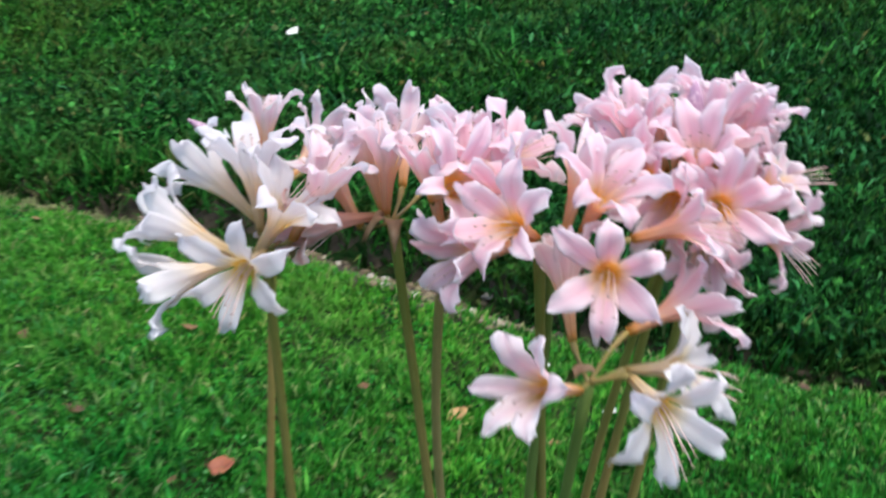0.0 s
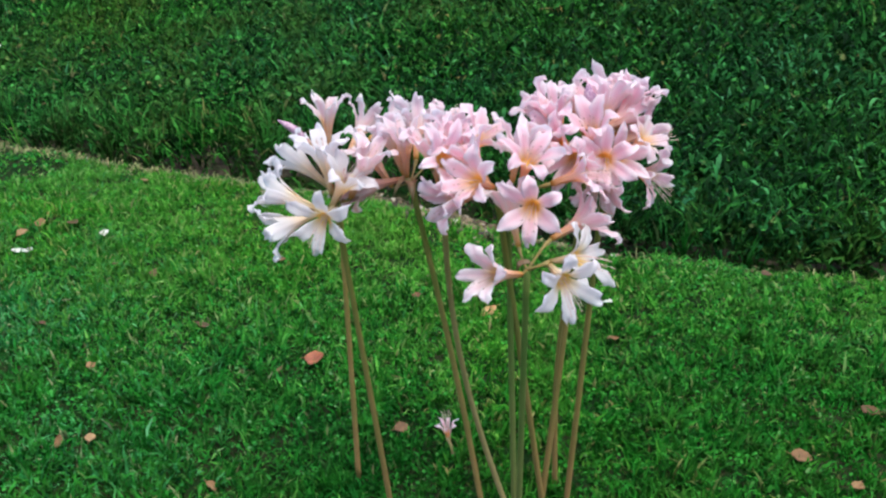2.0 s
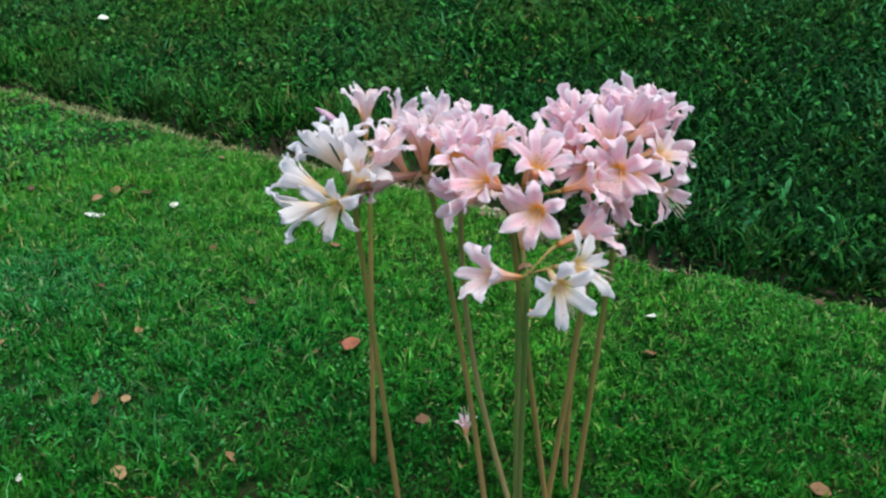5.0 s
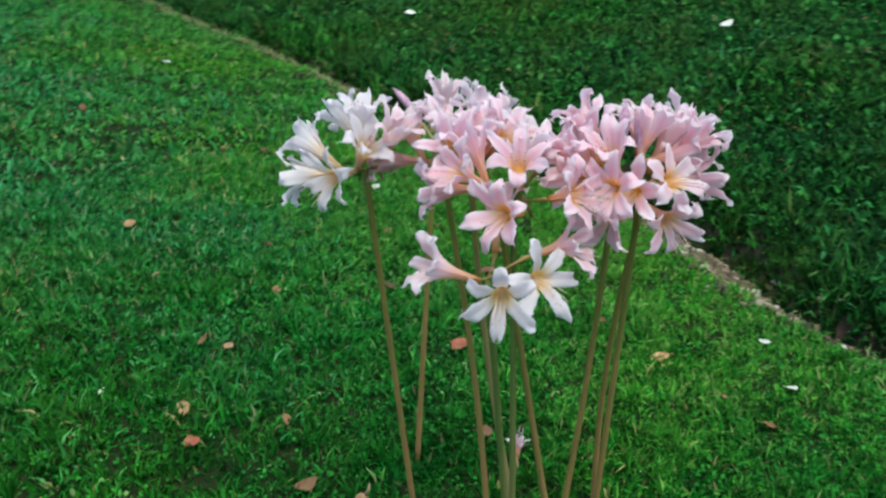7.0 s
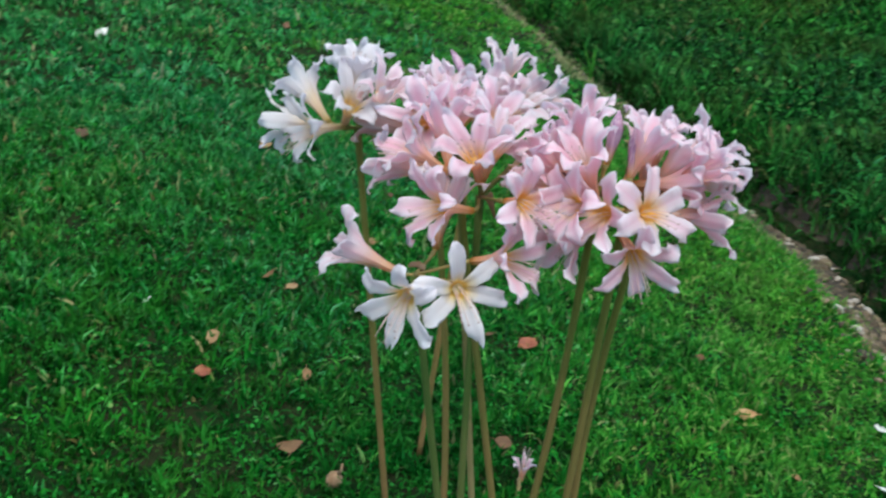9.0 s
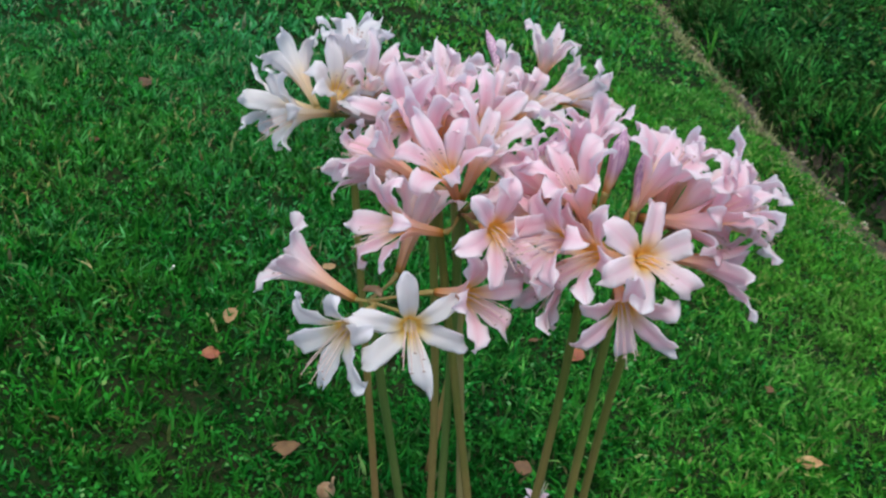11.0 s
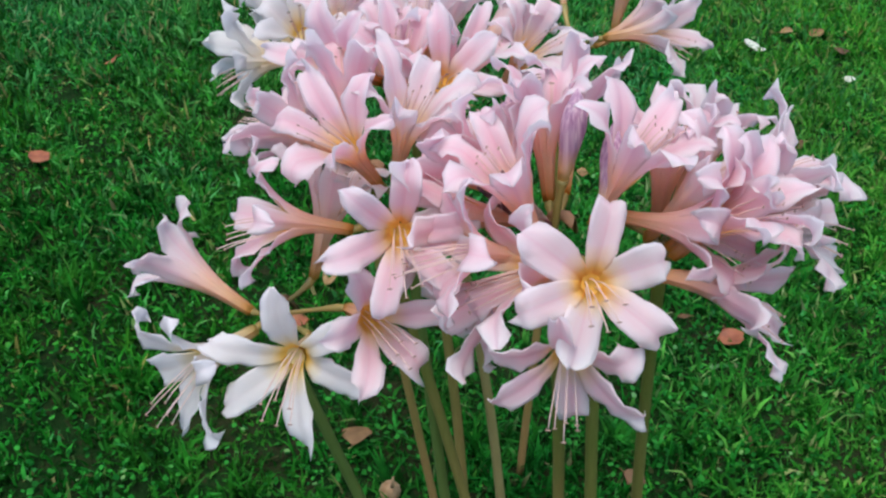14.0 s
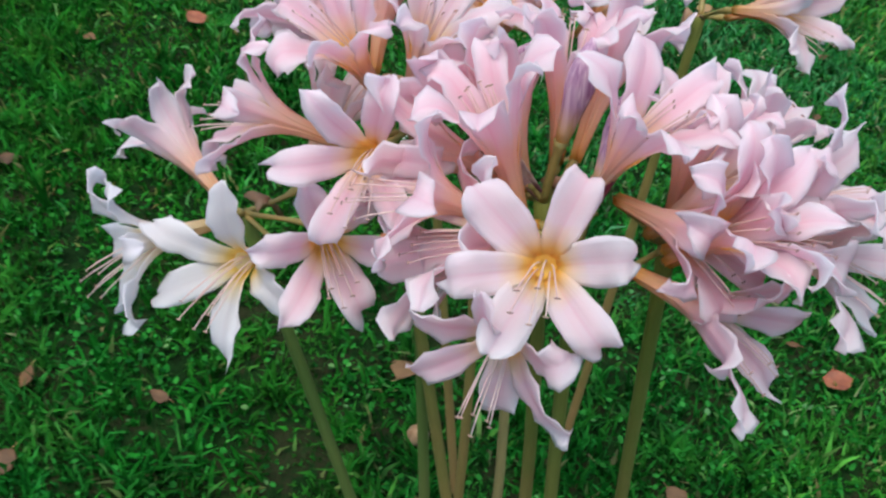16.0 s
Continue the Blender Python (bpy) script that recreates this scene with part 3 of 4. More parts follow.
def flower(plant, hub, throat, mat, flare=0.6, spin=0.0, axis=None, size=0.9):
    """A trumpet of six petals on a short pedicel. flare: 0 a closed trumpet, 1 a wide star."""
    flower.number += 1
    seed = flower.number
    r = random.Random(seed)
    hub, throat = Vector(hub), Vector(throat)
    axis = Vector(axis).normalized() if axis else (throat - hub).normalized()
    m = axis_frame(throat, axis, 0)
    inv = m.inverted()
    neck = throat - axis * 0.045
    far = (neck - hub).length
    pts = []
    for i in range(7):
        s = i / 6
        a = hub.lerp(neck, s)
        b = neck - axis * far * (1 - s)
        pts.append(inv @ a.lerp(b, s * s * 0.6))
    body = part("flower", tube("flower", pts, [0.0018, 0.0015, 0.0014, 0.0014, 0.0017, 0.0026, 0.0022], PEDICEL), plant)
    body.matrix_local = m
    for k in range(6):
        a = 60 * k + spin + r.uniform(-7, 7)
        inner = k % 2
        wide = min(max(flare + r.uniform(-0.1, 0.1), 0.0), 1.1)
        q = wide * wide
        tip = 128 - 15 * wide + r.uniform(-34, 34)
        steps = [(0, 3), (0.2, 7), (0.32, 11 + 6 * wide + 7 * q), (0.42, 12 + 10 * wide + 16 * q), (0.5, 12 + 14 * wide + 26 * q), (0.62, 14 + 10 * wide + 45 * q), (0.78, 20 + 18 * wide + 38 * q + r.uniform(-5, 9)), (0.9, 60 + 30 * wide + r.uniform(-16, 16)), (1.0, tip)]
        if flare > 0.5 and r.random() < 0.4:
            steps[-2:] = [(0.86, 105), (1.0, 190)]
        length = ((0.091 if inner else 0.088) - 0.018 * wide) * size * r.uniform(0.94, 1.06)
        width = (0.0092 if inner else 0.0107) * size * r.uniform(0.9, 1.1)
        if mat is PETAL_WHITE or flare < 0.6:
            width *= 0.93
        elif flare > 0.92:
            length, width = length * 0.97, width * 1.16
        me = petal_mesh("petal", mat, length, width, steps, r.uniform(-32, 32), 0.0054 * size, seed * 10 + k, flare > 0.7)
        p = part("petal", me, body)
        p.matrix_local = pose(0, 0, 0.0006 * inner, 0, 0, a)
    whole = (0.0895 - 0.018 * flare) * size + 0.012
    deep, mouth = -0.0465 + 0.41 * whole, 0.0056 * (0.35 + 0.65 * whole / 0.08)
    # Added yellow cap that closes the tube and hides its dark inside.
    ring = [(mouth * math.cos(math.pi * q / 4), mouth * math.sin(math.pi * q / 4), deep) for q in range(8)]
    part("throat", mesh_of("throat", ring + [(0, 0, deep - 0.008)], [(q, (q + 1) % 8, 8) for q in range(8)], [THROAT_CAP_WHITE if mat is PETAL_WHITE else THROAT_CAP]), body, "yellow cap added inside the flower's tube to brighten the throat")
    down = (m.to_3x3().inverted() @ Vector((0, 0, -1)))
    down = Vector((down.x, down.y, 0))
    for k in range(6):
        a = radians(60 * k + 25)
        reach = r.uniform(0.024, 0.036) * size
        x0, y0 = 0.0024 * math.cos(a), 0.0024 * math.sin(a)
        fan = Vector((math.cos(a), math.sin(a), 0)) * r.uniform(0.003, 0.007)
        pts = [(x0, y0, -0.024)]
        for i in range(1, 8):
            s = i / 7
            p = Vector((x0, y0, -0.024 + (reach + 0.024) * s * (1 - 0.12 * s))) + fan * s + down * (0.024 * s * s - 0.016 * max(s - 0.65, 0))
            pts.append(tuple(p))
        v, f = tube_arrays(pts, [0.00036] * 7 + [0.00025], 5)
        n = len(v)
        tip = Vector(pts[-1])
        av, af = tube_arrays([tip + Vector((-0.0012, 0, 0)), tip + Vector((-0.0006, 0, 0.0003)), tip + Vector((0.0008, 0, 0.0004)), tip + Vector((0.0013, 0, 0.0002))], [0.0002, 0.0004, 0.0004, 0.0002], 5)
        me = mesh_of("stamen", v + av, f + [tuple(i + n for i in q) for q in af], [FILAMENT, ANTHER])
        for q in range(len(f), len(me.polygons)):
            me.polygons[q].material_index = 1
        part("stamen", me, body)
    return body


flower.number = 0


def bud(plant, hub, tip, mat=BUD, fat=0.0062, share=0.6):
    """A closed bud, spindle-shaped, on its pedicel."""
    hub, tip = Vector(hub), Vector(tip)
    base = hub.lerp(tip, 1 - share)
    stalk = part("bud_stalk", tube("bud_stalk", bent(hub, base, (0, 0, 0.002)), [0.0022] * 7 + [0.003, 0.0036], PEDICEL), plant)
    prof = [0.45, 0.62, 0.72, 0.85, 1.0, 0.98, 0.82, 0.5, 0.12]
    part("bud", tube("bud", bent(base, tip, (0.001, 0.001, 0.003)), [fat * k for k in prof], mat, 9), stalk, "unopened purple-pink lily bud")


def spathe(plant, hub, lean, length=0.045):
    """A dry papery bract that hangs from the top of the stalk."""
    hub, lean = Vector(hub), Vector(lean).normalized()
    side = lean.cross(Vector((0, 0, 1))).normalized()
    verts, faces = [], []
    n = 7
    for i in range(n):
        s = i / (n - 1)
        c = hub + lean * (0.004 + 0.016 * s) + Vector((0, 0, 0.004 + length * (0.5 * s - 0.9 * s * s)))
        w = 0.008 * (1 - s) ** 0.7 + 0.0006
        for u in (-1, 0, 1):
            verts.append(c + side * u * w + lean * (0.003 * (1 - u * u)))
    for i in range(n - 1):
        for j in (0, 1):
            a = i * 3 + j
            faces.append((a, a + 1, a + 4, a + 3))
    me = mesh_of("spathe", verts, faces, [SPATHE])
    ob = part("spathe", me, plant, "dry brown papery bract")
    sol = ob.modifiers.new("thickness", "SOLIDIFY")
    sol.thickness = 0.0006
    return ob


def bract(plant, base, tip, wide=0.0032):
    """A slender folded bract that stands up beside the flowers and withers from the tip."""
    base, tip = Vector(base), Vector(tip)
    along = (tip - base).normalized()
    side = along.cross(Vector((1, 0, 0.2))).normalized()
    out = side.cross(along)
    verts, faces = [], []
    n = 9
    for i in range(n):
        s = i / (n - 1)
        w = wide * (0.55 + 0.9 * s * (1 - s)) * (1 - s ** 4) + 0.0004
        c = base.lerp(tip, s) + out * 0.004 * math.sin(math.pi * s)
        verts += [c - side * w, c - side * w * 0.4 - out * w * 0.5, c + side * w * 0.4 - out * w * 0.5, c + side * w]
    for i in range(n - 1):
        for j in range(3):
            a = i * 4 + j
            faces.append((a, a + 1, a + 5, a + 4))
    ob = part("bract", mesh_of("bract", verts, faces, [BRACT]), plant, "withered purple-brown bract")
    sol = ob.modifiers.new("thickness", "SOLIDIFY")
    sol.thickness = 0.0005


def stalk(name, hub, base, label, mat=STALK, bow=(0, 0, 0), r0=0.0043, r1=0.0036):
    """A leafless lily stalk as a thing of its own; its flowers hang on the returned Empty."""
    plant = new(name)
    z = float(ground_z(base[0], base[1]))
    plant.location = (0, 0, 0)
    n = 14
    pts = bent((base[0], base[1], z - 0.02), hub, bow, n)
    radii = [r0 + (r1 - r0) * i / (n - 1) for i in range(n)]
    radii[-1] *= 1.25
    part("stem", tube("stem", pts, radii, mat, 10), plant)
    return tagged(plant, label, "lily", "surprise lilies in one clump")


HUB_A = (-0.288, 0.089, 0.552)
HUB_F = (-0.365, 0.28, 0.495)
HUB_B = (-0.212, 0.141, 0.563)
HUB_G = (-0.175, 0.15, 0.572)
HUB_C = (-0.092, 0.131, 0.567)
HUB_K = (-0.1, 0.112, 0.578)
HUB_D = (0.006, 0.226, 0.587)
HUB_L = (-0.015, 0.208, 0.592)
HUB_H = (-0.01, 0.265, 0.58)
HUB_E = (-0.05, 0.046, 0.527)
WHITE, PALE, PINK = PETAL_WHITE, PETAL_PALE, PETAL_PINK

def umbel(hub, base, mat, bow, label, blooms, buds, bracts):
    """A whole lily. Blooms: throat, axis, petal colour, flare, spin. Buds: tip, skin, thickness. Bracts: lean."""
    lily = stalk("lily", hub, base, label, mat, bow)
    for throat, axis, tint, flare, spin in blooms:
        flower(lily, hub, throat, tint, flare, spin, axis, 0.82 if flare > 0.92 else 0.86 if tint is WHITE and flare >= 0.8 else 0.82 if flare >= 0.7 else 0.88)
    for tip, skin, fat in buds:
        bud(lily, hub, tip, skin, fat)
    for lean in bracts:
        spathe(lily, hub, lean)
    return lily


# white umbel that stands a little apart
umbel(HUB_A, (-0.256, 0.125), STALK, (0, 0, 0), "tall leafless lily stalk with white trumpet flowers", (
    ((-0.281, 0.026, 0.564), (0.0, -0.97, 0.08), WHITE, 0.8, 90),
    ((-0.266, 0.074, 0.596), (0.45, 0.05, 0.88), WHITE, 0.6, 30),
    ((-0.334, 0.05, 0.58), (-0.84, -0.2, 0.42), WHITE, 0.3, 10),
    ((-0.324, 0.031, 0.552), (-0.72, -0.65, -0.15), WHITE, 0.35, 30),
    ((-0.334, 0.106, 0.59), (-0.82, 0.25, 0.42), WHITE, 0.3, 45),
    ((-0.298, 0.093, 0.61), (-0.15, 0.1, 0.97), WHITE, 0.35, 0),
    ((-0.252, 0.102, 0.603), (0.35, 0.25, 0.88), PALE, 0.35, 20)), (), ((0.6, 0.5, 0),))
# pale umbel at the back
umbel(HUB_F, (-0.348, 0.214), STALK, (0, 0, 0), "lily stalk with pale pink trumpets and a long bud", (
    ((-0.396, 0.333, 0.537), (-0.1, 0.25, 0.95), PALE, 0.35, 0),
    ((-0.345, 0.335, 0.526), (0.2, 0.8, 0.5), PALE, 0.4, 20),
    ((-0.3, 0.335, 0.54), (0.5, 0.75, 0.3), PALE, 0.45, 10)), (((-0.445, 0.279, 0.551), BUD, 0.0056),), ((0.5, -0.5, 0),))
# leaning stalk
umbel(HUB_B, (-0.117, 0.135), STALK, (0, 0.012, 0), "leaning lily stalk with pink trumpets and dry brown bracts", (
    ((-0.222, 0.154, 0.608), (-0.05, 0.1, 0.98), PALE, 0.35, 0),
    ((-0.258, 0.137, 0.594), (-0.5, -0.05, 0.86), PALE, 0.35, 30),
    ((-0.252, 0.108, 0.57), (-0.62, -0.72, 0.1), PETAL_DRY, 0.05, 30),
    ((-0.246, 0.172, 0.600), (-0.49, 0.4, 0.76), PALE, 0.35, 30),
    ((-0.19, 0.222, 0.603), (0.35, 0.4, 0.85), PALE, 0.55, 15),
    ((-0.225, 0.212, 0.6), (-0.2, 0.8, 0.55), PALE, 0.35, 40)), (), ((-0.7, -0.5, 0), (0.3, -0.7, 0)))
# straw-coloured stalk
umbel(HUB_G, (-0.084, 0.17), STALK_STRAW, (-0.036, 0.018, 0), "straw-coloured lily stalk with a crowded pink umbel", (
    ((-0.155, 0.099, 0.624), (0.55, -0.55, 0.62), PINK, 0.6, 0),
    ((-0.128, 0.163, 0.626), (0.62, 0.05, 0.78), PINK, 0.7, 30),
    ((-0.185, 0.135, 0.612), (-0.24, 0.02, 0.97), PINK, 0.35, 10),
    ((-0.168, 0.178, 0.610), (0.0, 0.5, 0.86), PINK, 0.35, 50),
    ((-0.157, 0.138, 0.622), (0.1, 0.1, 0.98), PINK, 0.4, 15)), (), ((0.5, 0.4, 0),))
# pink umbel with open stars
umbel(HUB_C, (-0.079, 0.136), STALK_GREEN, (0, 0, 0), "lily stalk with a full umbel of pink open trumpets", (
    ((-0.049, 0.06, 0.598), (0.08, -0.9, 0.38), PINK, 0.66, 90),
    ((-0.001, 0.129, 0.612), (0.86, 0.02, 0.45), PINK, 0.78, 70),
    ((-0.062, 0.103, 0.635), (0.25, -0.35, 0.88), PINK, 0.55, 30),
    ((-0.082, 0.14, 0.630), (0.1, 0.25, 0.95), PALE, 0.4, 0)), (((-0.076, 0.203, 0.64), BUD, 0.0046),), ((0.6, 0.2, 0),))
# pink umbel that faces away from the others
umbel(HUB_K, (-0.045, 0.192), STALK, (0, 0, 0), "lily stalk with crowded pink trumpets that hang outwards", (
    ((-0.14, 0.07, 0.588), (-0.7, -0.7, 0.0), PINK, 0.45, 10),
    ((-0.118, 0.068, 0.618), (-0.35, -0.75, 0.55), PINK, 0.62, 40),
    ((-0.13, 0.108, 0.625), (-0.55, 0.05, 0.83), PINK, 0.4, 0)), (), ((-0.5, 0.3, 0),))
# tall pink umbel
umbel(HUB_D, (-0.025, 0.228), STALK, (0, 0, 0), "tall lily stalk crowned with wide open pink flowers", (
    ((0.013, 0.154, 0.614), (0.15, -0.9, 0.42), PINK, 0.8, 30),
    ((0.058, 0.216, 0.62), (0.74, 0.0, 0.66), PALE, 0.95, 12),
    ((0.068, 0.2, 0.574), (0.86, -0.2, -0.05), PINK, 0.85, 30),
    ((0.022, 0.183, 0.603), (0.25, -0.82, 0.42), PINK, 0.62, 20),
    ((0.008, 0.168, 0.572), (0.15, -0.85, -0.4), PINK, 0.45, 50),
    ((-0.009, 0.187, 0.633), (-0.15, -0.3, 0.94), PINK, 0.35, 30),
    ((-0.003, 0.245, 0.644), (0.05, 0.4, 0.9), PINK, 0.45, 30)),
    (((-0.017, 0.239, 0.655), BUD, 0.0058), ((-0.013, 0.236, 0.624), BUD_DARK, 0.0046)), ((0.7, 0.1, 0),))
# slender pink umbel
slender = umbel(HUB_L, (-0.058, 0.19), STALK, (0, 0.01, 0), "slender lily stalk with upright pink trumpets", (
    ((-0.05, 0.185, 0.622), (-0.5, -0.3, 0.8), PINK, 0.35, 15),
    ((-0.056, 0.21, 0.636), (-0.3, 0.0, 0.95), PINK, 0.3, 0),
    ((-0.075, 0.228, 0.626), (-0.7, 0.2, 0.65), PINK, 0.3, 40),
    ((-0.045, 0.165, 0.622), (-0.35, -0.72, 0.6), PINK, 0.4, 45),
    ((-0.022, 0.156, 0.608), (-0.15, -0.96, 0.15), PINK, 0.45, 10)), (((-0.021, 0.222, 0.674), BUD, 0.0066),), ((-0.4, 0.4, 0),))
bract(slender, HUB_L, (-0.0146, 0.1827, 0.636))
bract(slender, (-0.02, 0.203, 0.593), (-0.0198, 0.1705, 0.6236), 0.0024)
# dense pink head
umbel(HUB_H, (-0.048, 0.272), STALK, (-0.02, 0, 0), "lily stalk with a dense head of pink trumpets", (
    ((-0.03, 0.27, 0.620), (-0.2, 0.15, 0.96), PINK, 0.35, 0),
    ((0.022, 0.288, 0.624), (0.3, 0.5, 0.8), PINK, 0.45, 10),
    ((0.033, 0.291, 0.582), (0.5, 0.86, 0.04), PINK, 0.5, 40),
    ((0.018, 0.276, 0.61), (0.6, 0.78, 0.15), PINK, 0.55, 10),
    ((-0.008, 0.336, 0.588), (0.4, 0.85, 0.25), PALE, 0.6, 30),
    ((-0.004, 0.283, 0.622), (0.1, 0.6, 0.78), PALE, 0.4, 20),
    ((-0.012, 0.318, 0.616), (0.0, 0.78, 0.62), PALE, 0.35, 0),
    ((0.014, 0.298, 0.618), (0.2, 0.75, 0.6), PINK, 0.4, 25),
    ((-0.05, 0.296, 0.612), (-0.45, 0.5, 0.74), PALE, 0.3, 50)), (), ((-0.3, 0.6, 0),))
# low white umbel
umbel(HUB_E, (-0.075, 0.13), STALK_GREEN, (0, 0, 0), "shorter lily stalk with a loose umbel of white flowers", (
    ((0.003, 0.006, 0.543), (0.6, -0.78, 0.05), WHITE, 0.84, 90),
    ((0.012, 0.061, 0.545), (0.86, -0.2, 0.4), WHITE, 0.9, 100),
    ((-0.076, 0.001, 0.547), (-0.48, -0.76, 0.42), PALE, 0.42, 20),
    ((0.003, 0.112, 0.562), (0.76, 0.4, 0.45), PINK, 0.65, 50),
    ((-0.08, 0.09, 0.578), (-0.3, 0.35, 0.88), PALE, 0.32, 10)), (), ((-0.5, 0.5, 0),))

# a stunted lily that flowers close to the ground
low = (-0.222, 0.3, float(ground_z(-0.222, 0.3)))
lily = stalk("short_lily", (-0.232, 0.315, low[2] + 0.03), low, "stunted pink lily flowering low in the grass", STALK_STRAW, (0.006, 0, 0), 0.003, 0.0025)
flower(lily, (-0.232, 0.315, low[2] + 0.03), (-0.236, 0.324, low[2] + 0.068), PINK, 0.4, 0, (-0.1, 0.15, 1), 0.36)


# ---- fallen leaves and small litter ----
def fallen_leaf(x, y, size, mat, label, kind="leaf"):
    """A curled leaf: a pointed oval with a raised midrib and a stalk."""
    r = random.Random(int(x * 1000) * 31 + int(y * 1000))
    n, w = 11, 6
    slim = r.uniform(0.3, 0.48) if kind == "leaf" else 0.62
    curl, fold, skew = r.uniform(-0.5, 0.9), r.uniform(0.15, 0.6), r.uniform(-0.15, 0.15)
    verts, faces = [], []
    for i in range(n + 1):
        s = i / n
        half = size * slim * math.sin(math.pi * min(s * 0.96 + 0.03, 1)) ** 0.8
        for j in range(w + 1):
            u = 2 * j / w - 1
            ragged = 1 + 0.1 * math.sin(7 * s + 3 * u + skew * 30) + 0.07 * math.sin(17 * s + 5 * u + skew * 70)
            verts.append((size * (s - 0.5), u * half * ragged + skew * size * s * s, size * (0.22 * curl * (2 * s - 1) ** 2 + fold * 0.35 * u * u * half / size)))
    for i in range(n):
        for j in range(w):
            a = i * (w + 1) + j
            faces.append((a, a + 1, a + w + 2, a + w + 1))
    name = "fallen_leaf" if kind == "leaf" else "fallen_petal"
    ob = new(name, mesh_of(name, verts, faces, [mat]))
    sol = ob.modifiers.new("thickness", "SOLIDIFY")
    sol.thickness = 0.0007
    z = float(ground_z(x, y)) + (0.035 if y > edge_y(x) + 0.1 else 0.012)
    ob.matrix_world = pose(x, y, z + 0.16 * size, r.uniform(-22, 22), r.uniform(-22, 22), r.uniform(0, 360))
    tagged(ob, label, "leaf" if kind == "leaf" else "petal", "leaves fallen on the lawn")
    if kind == "leaf":
        part("leaf_stalk", tube("leaf_stalk", [(-0.5 * size, 0, size * 0.22 * curl), (-0.62 * size, 0.01 * size, size * 0.2 * curl), (-0.78 * size, 0.05 * size, size * 0.12 * curl)], [0.0007, 0.0006, 0.0005], mat, 5), ob)
    return ob


BROWN_TEXT, RED_TEXT, PALE_TEXT = "curled dry brown leaf lying on the grass", "reddish fallen leaf lying on the lawn", "pale bleached petal lying on the grass"
fallen_leaf(-0.285, 0.784, 0.036, TAN_LEAF, "curled orange-tan leaf lying on the grass")
for x, y, size in ((-1.49, 0.92, 0.03), (0.24, 1.08, 0.03), (0.42, 0.58, 0.034), (-0.81, 0.19, 0.03), (0.31, 0.42, 0.036), (-0.82, 0.59, 0.028), (-1.08, 0.24, 0.026), (-0.68, 0.01, 0.03), (-1.41, 0.34, 0.028), (-0.4, 0.04, 0.036), (-1.46, -0.04, 0.034), (-0.8, 0.91, 0.026), (-1.42, 1.36, 0.03), (-1.14, 0.24, 0.02), (-1.05, 0.79, 0.022), (-0.85, 0.16, 0.026), (-0.32, 0.34, 0.026), (0.39, 0.37, 0.024), (-0.55, 0.12, 0.022), (-0.03, 0.74, 0.026), (-1.16, 0.81, 0.022), (-1.15, 0.53, 0.02), (-1.75, 0.78, 0.028), (-1.72, 0.93, 0.026), (-1.48, 0.98, 0.032), (-1.4, 1.0, 0.03), (-1.79, 0.85, 0.03), (-0.26, -0.32, 0.026), (-0.16, -0.29, 0.026), (-0.28, -0.19, 0.022), (-0.55, -0.49, 0.024), (-0.85, -0.53, 0.024), (-1.73, 0.03, 0.028), (-0.13, 0.75, 0.018), (-0.6, 0.47, 0.018), (-1.35, 0.55, 0.02), (-0.95, 0.4, 0.018), (-1.9, 0.45, 0.026), (-2.3, 0.7, 0.03), (-0.45, 0.82, 0.02), (-1.2, -0.15, 0.022)):
    fallen_leaf(x, y, size, DRY_LEAF, BROWN_TEXT)
for x, y, size in ((-0.55, 0.52, 0.036), (-0.59, -0.03, 0.026), (-0.95, -0.41, 0.036), (-1.24, -0.35, 0.026)):
    fallen_leaf(x, y, size, RED_LEAF, RED_TEXT)
for x, y, size in ((-1.43, 0.83, 0.028), (-0.064, 0.871, 0.024), (-2.77, 1.265, 0.042), (-0.81, -0.06, 0.012), (-2.13, 0.13, 0.03), (-2.79, 2.51, 0.048), (-1.38, 2.77, 0.042), (-0.19, 1.002, 0.02), (-1.41, 0.84, 0.02), (-1.3, 0.98, 0.018)):
    fallen_leaf(x, y, size, PALE_LEAF, PALE_TEXT, "petal")


# ---- the ditch: gravel, litter and a tuft of long grass ----
x = np.concatenate([rng.uniform(-4.0, 0.3, 160), rng.normal(-0.38, 0.14, 620), rng.normal(-0.85, 0.2, 240), rng.normal(-1.75, 0.35, 160), rng.normal(-2.6, 0.25, 120)])
n = len(x)
y = edge_y(x) + np.concatenate([rng.uniform(0.05, 0.15, 160), rng.normal(0.09, 0.05, 620), rng.normal(0.155, 0.03, 240), rng.normal(0.05, 0.035, 280)])
size = 0.002 + np.where((np.arange(n) > 160) & (np.arange(n) < 1020), 0.016, 0.009) * rng.uniform(0, 1, n) ** 2.6
# each stone: a squashed ball of 14 corners, knocked out of round
octa = np.array([[1, 0, 0], [-1, 0, 0], [0, 1, 0], [0, -1, 0], [0, 0, 1], [0, 0, -1]] + [[i, j, k] for i in (-0.6, 0.6) for j in (-0.6, 0.6) for k in (-0.6, 0.6)], float)
v = octa[None] * np.array([1, 0.8, 0.5]) * size[:, None, None] * rng.uniform(0.75, 1.15, (n, 14, 1))
a = rng.uniform(0, 6.28, n)
turned = np.stack([v[..., 0] * np.cos(a)[:, None] - v[..., 1] * np.sin(a)[:, None], v[..., 0] * np.sin(a)[:, None] + v[..., 1] * np.cos(a)[:, None], v[..., 2]], -1)
turned += np.stack([x, y, ground_z(x, y) + 0.004], 1)[:, None]
facets = []
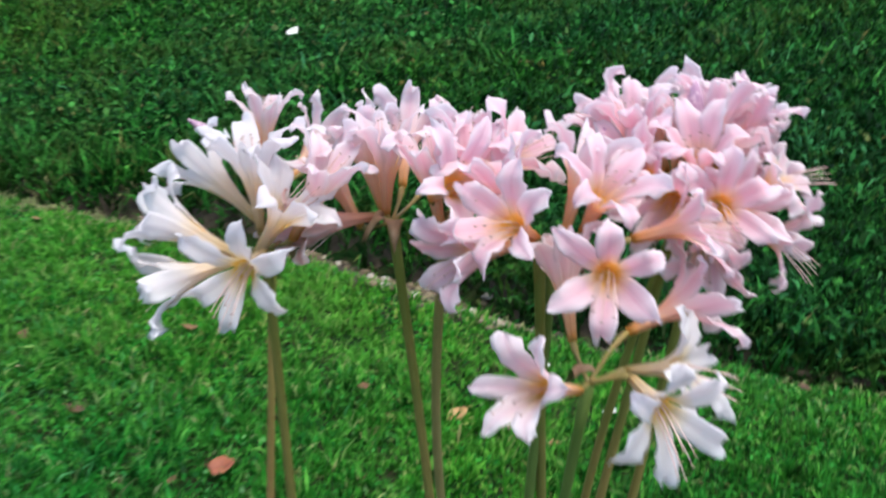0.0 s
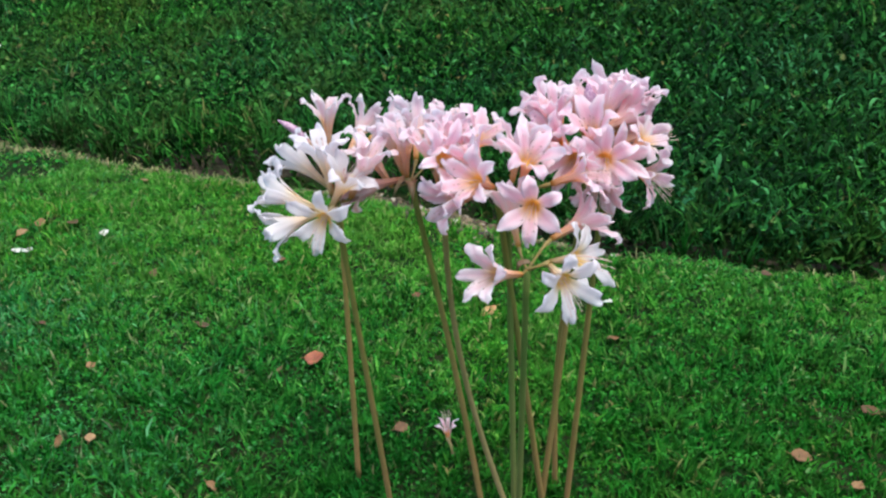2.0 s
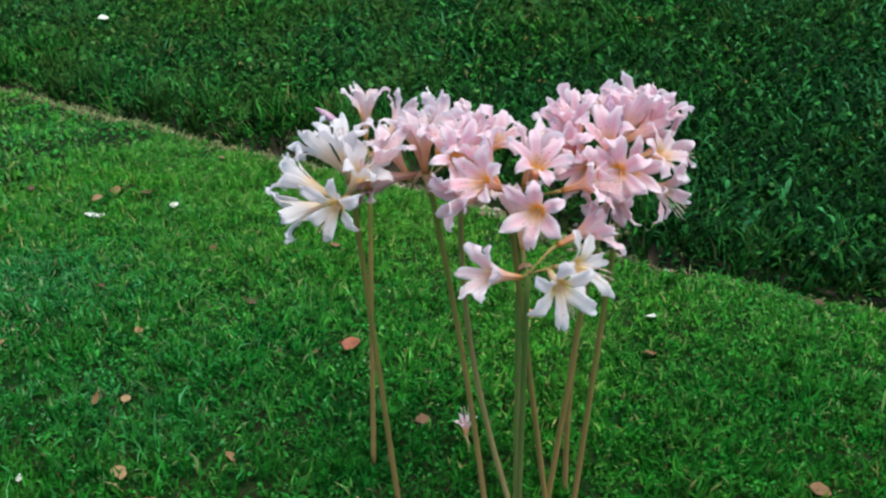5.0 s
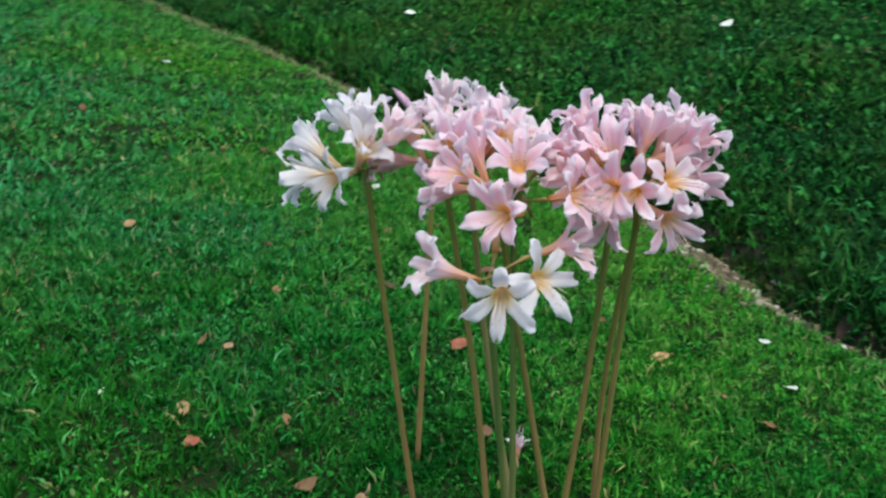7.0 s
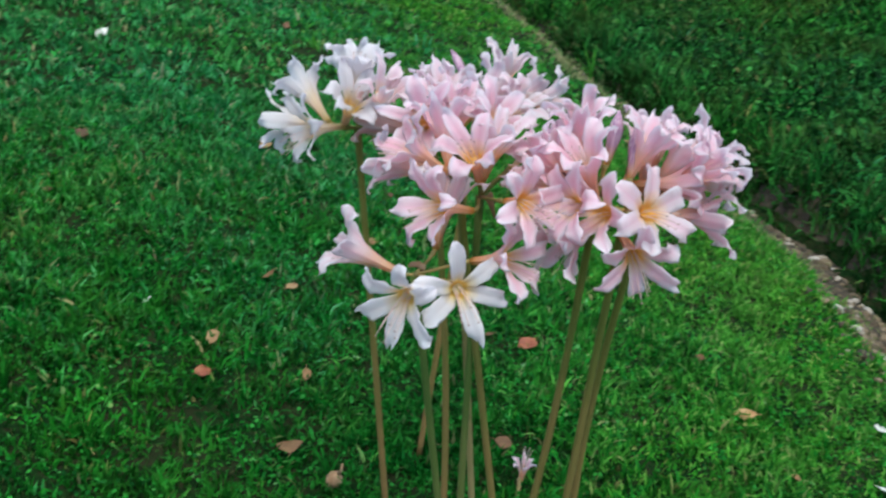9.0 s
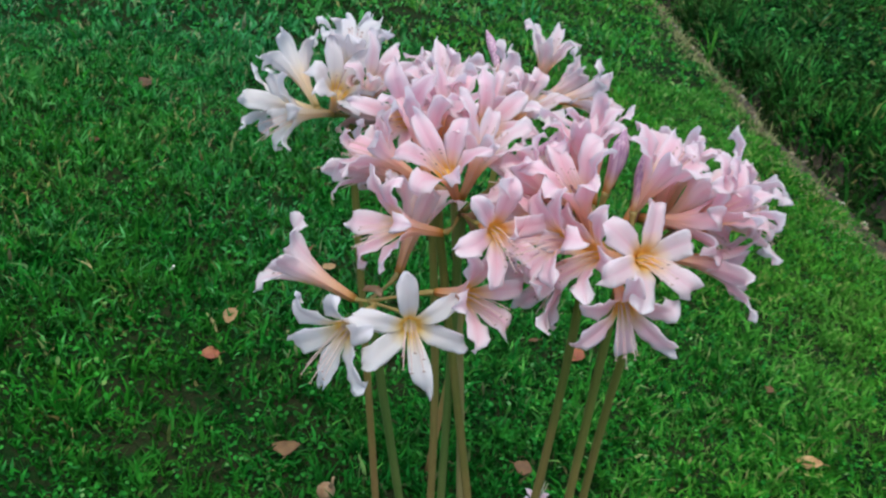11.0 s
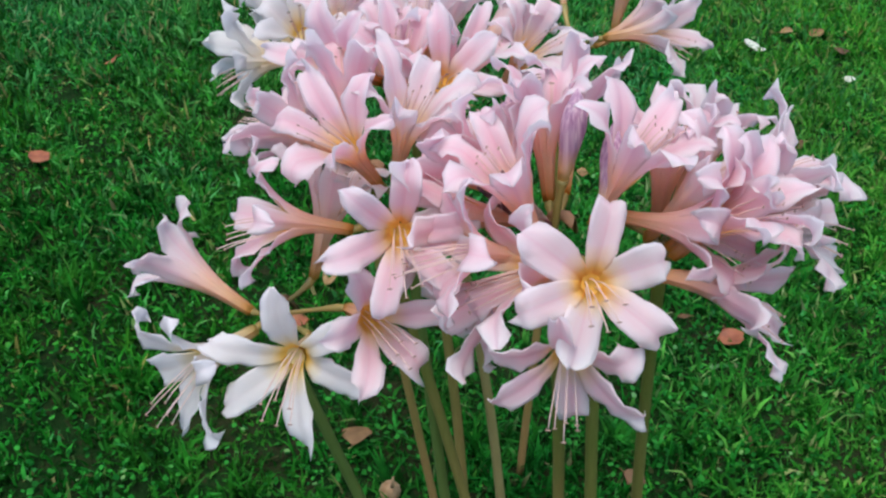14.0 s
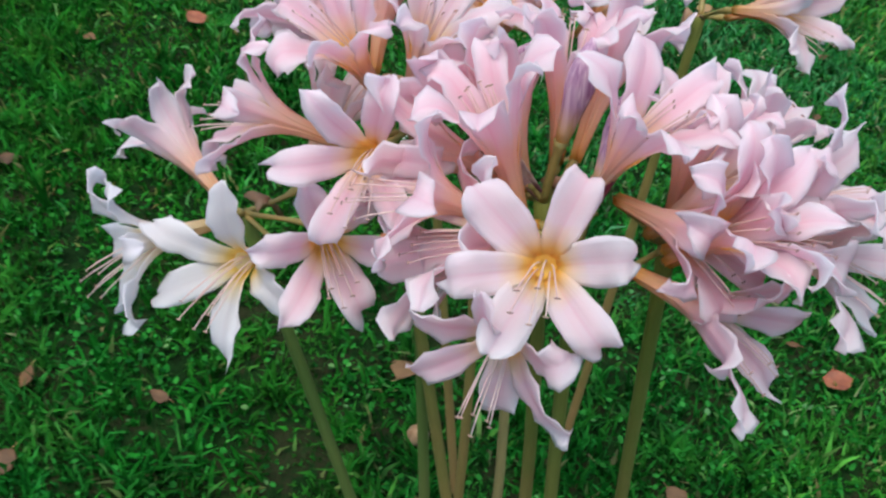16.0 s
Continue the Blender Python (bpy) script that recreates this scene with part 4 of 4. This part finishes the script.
for axis, ring in ((0, (10, 12, 13, 11)), (1, (6, 7, 9, 8)), (2, (8, 9, 13, 12)), (3, (6, 10, 11, 7)), (4, (7, 11, 13, 9)), (5, (6, 8, 12, 10))):
    facets += [(axis, ring[q], ring[(q + 1) % 4]) for q in range(4)]
gravel = new("gravel", triangles("gravel", turned.reshape(-1, 3), (np.arange(n)[:, None, None] * 14 + np.array(facets)[None]).reshape(-1, 3), PEBBLE))
tagged(gravel, "loose grey and tan gravel washed into the ditch", "gravel", kind="stuff")

# dead grass that lies in the ditch and along its rim
n = 4200
x = np.concatenate([rng.uniform(-5, -0.9, 3600), rng.uniform(-1.0, 0.6, 600)])
y = edge_y(x) + np.concatenate([rng.normal(0.0, 0.035, 3600), rng.normal(0.05, 0.05, 600)]) * (0.6 + 0.8 * clumps(2 * x, x))
foot = 1600
fx = rng.uniform(-5, -1.2, foot)
fy = edge_y(fx) + ditch_y(fx) + rng.normal(0.03, 0.035, foot)
lying = blades(n, x, y, rng.uniform(0.012, 0.045, n), rng.uniform(0.0008, 0.002, n), rng.uniform(1.0, 1.5, n), 0.001)
hanging = blades(foot, fx, fy, rng.uniform(0.02, 0.06, foot), rng.uniform(0.001, 0.0026, foot), rng.uniform(0.7, 1.6, foot), 0.0)
dead = new("dead_grass", triangles("dead_grass", *joined([lying, hanging]), STRAW))
tagged(dead, "flattened tan dead grass along the ditch", "dead grass", kind="stuff")


def long_tuft(x, y, count, height, mat, label):
    """A tuft of long arching blades."""
    ob = new("grass_tuft")
    ob.location = (x, y, float(ground_z(x, y)) - 0.01)
    r = random.Random(int(x * 100))
    for k in range(count):
        a, lean, h = r.uniform(0, 6.28), r.uniform(0.1, 0.6), height * r.uniform(0.5, 1.0)
        verts, faces = [], []
        for i in range(6):
            s = i / 5
            d = h * lean * s * s
            p = Vector((math.cos(a) * d, math.sin(a) * d, h * s * (1 - 0.25 * lean * s)))
            w = 0.0035 * (1 - s) ** 0.6 + 0.0003
            side = Vector((-math.sin(a), math.cos(a), 0)) * w
            verts += [p - side, p + Vector((math.cos(a), math.sin(a), 0)) * 0.0012, p + side]
        for i in range(5):
            for j in (0, 1):
                q = i * 3 + j
                faces.append((q, q + 1, q + 4, q + 3))
        part("blade", mesh_of("blade", verts, faces, [mat]), ob)
    return tagged(ob, label, "grass tuft", "long grass tufts")


long_tuft(-2.1, 1.7, 7, 0.17, EDGE_BLADE, "sparse tuft of long pale grass in the ditch")
long_tuft(0.06, 1.24, 9, 0.15, CLOVER, "tuft of long green grass at the foot of the bank")
long_tuft(0.2, 1.22, 8, 0.13, CLOVER, "tuft of long green grass at the foot of the bank")
long_tuft(-0.62, -0.3, 14, 0.09, LAWN_BLADE, "rank tuft of unmown grass in the lawn")
long_tuft(-0.5, -0.42, 12, 0.08, LAWN_BLADE, "rank tuft of unmown grass in the lawn")
for x, y, blade_count, tall in ((-0.27, 0.09, 12, 0.07), (-0.2, 0.04, 10, 0.06), (-0.38, 0.17, 12, 0.065), (-0.12, 0.09, 9, 0.055), (-0.02, 0.12, 9, 0.05)):
    long_tuft(x, y, blade_count, tall, LAWN_BLADE, "dark rank grass round the foot of the lilies")
long_tuft(-0.33, 0.07, 10, 0.07, CLOVER, "rank tuft of unmown grass in the lawn")


def dried_bulb(x, y, label):
    """A shrivelled bulb with a withered neck, lying in the grass."""
    z = float(ground_z(x, y))
    ob = new("dried_bulb", tube("dried_bulb", [(0, 0, 0), (0.001, 0, 0.004), (0.002, 0.001, 0.011), (0.003, 0.001, 0.018), (0.004, 0.002, 0.024), (0.004, 0.003, 0.029)], [0.004, 0.0095, 0.012, 0.0105, 0.006, 0.0025], HUSK, 10))
    ob.matrix_world = pose(x, y, z + 0.006, 12, 18, 40)
    part("neck", tube("neck", [(0.004, 0.003, 0.027), (0.006, 0.003, 0.04), (0.004, 0.006, 0.052)], [0.003, 0.002, 0.0012], HUSK, 7), ob)
    tagged(ob, label, "bulb")


dried_bulb(-0.32, 0.07, "pale brown shrivelled bulb lying in the grass")
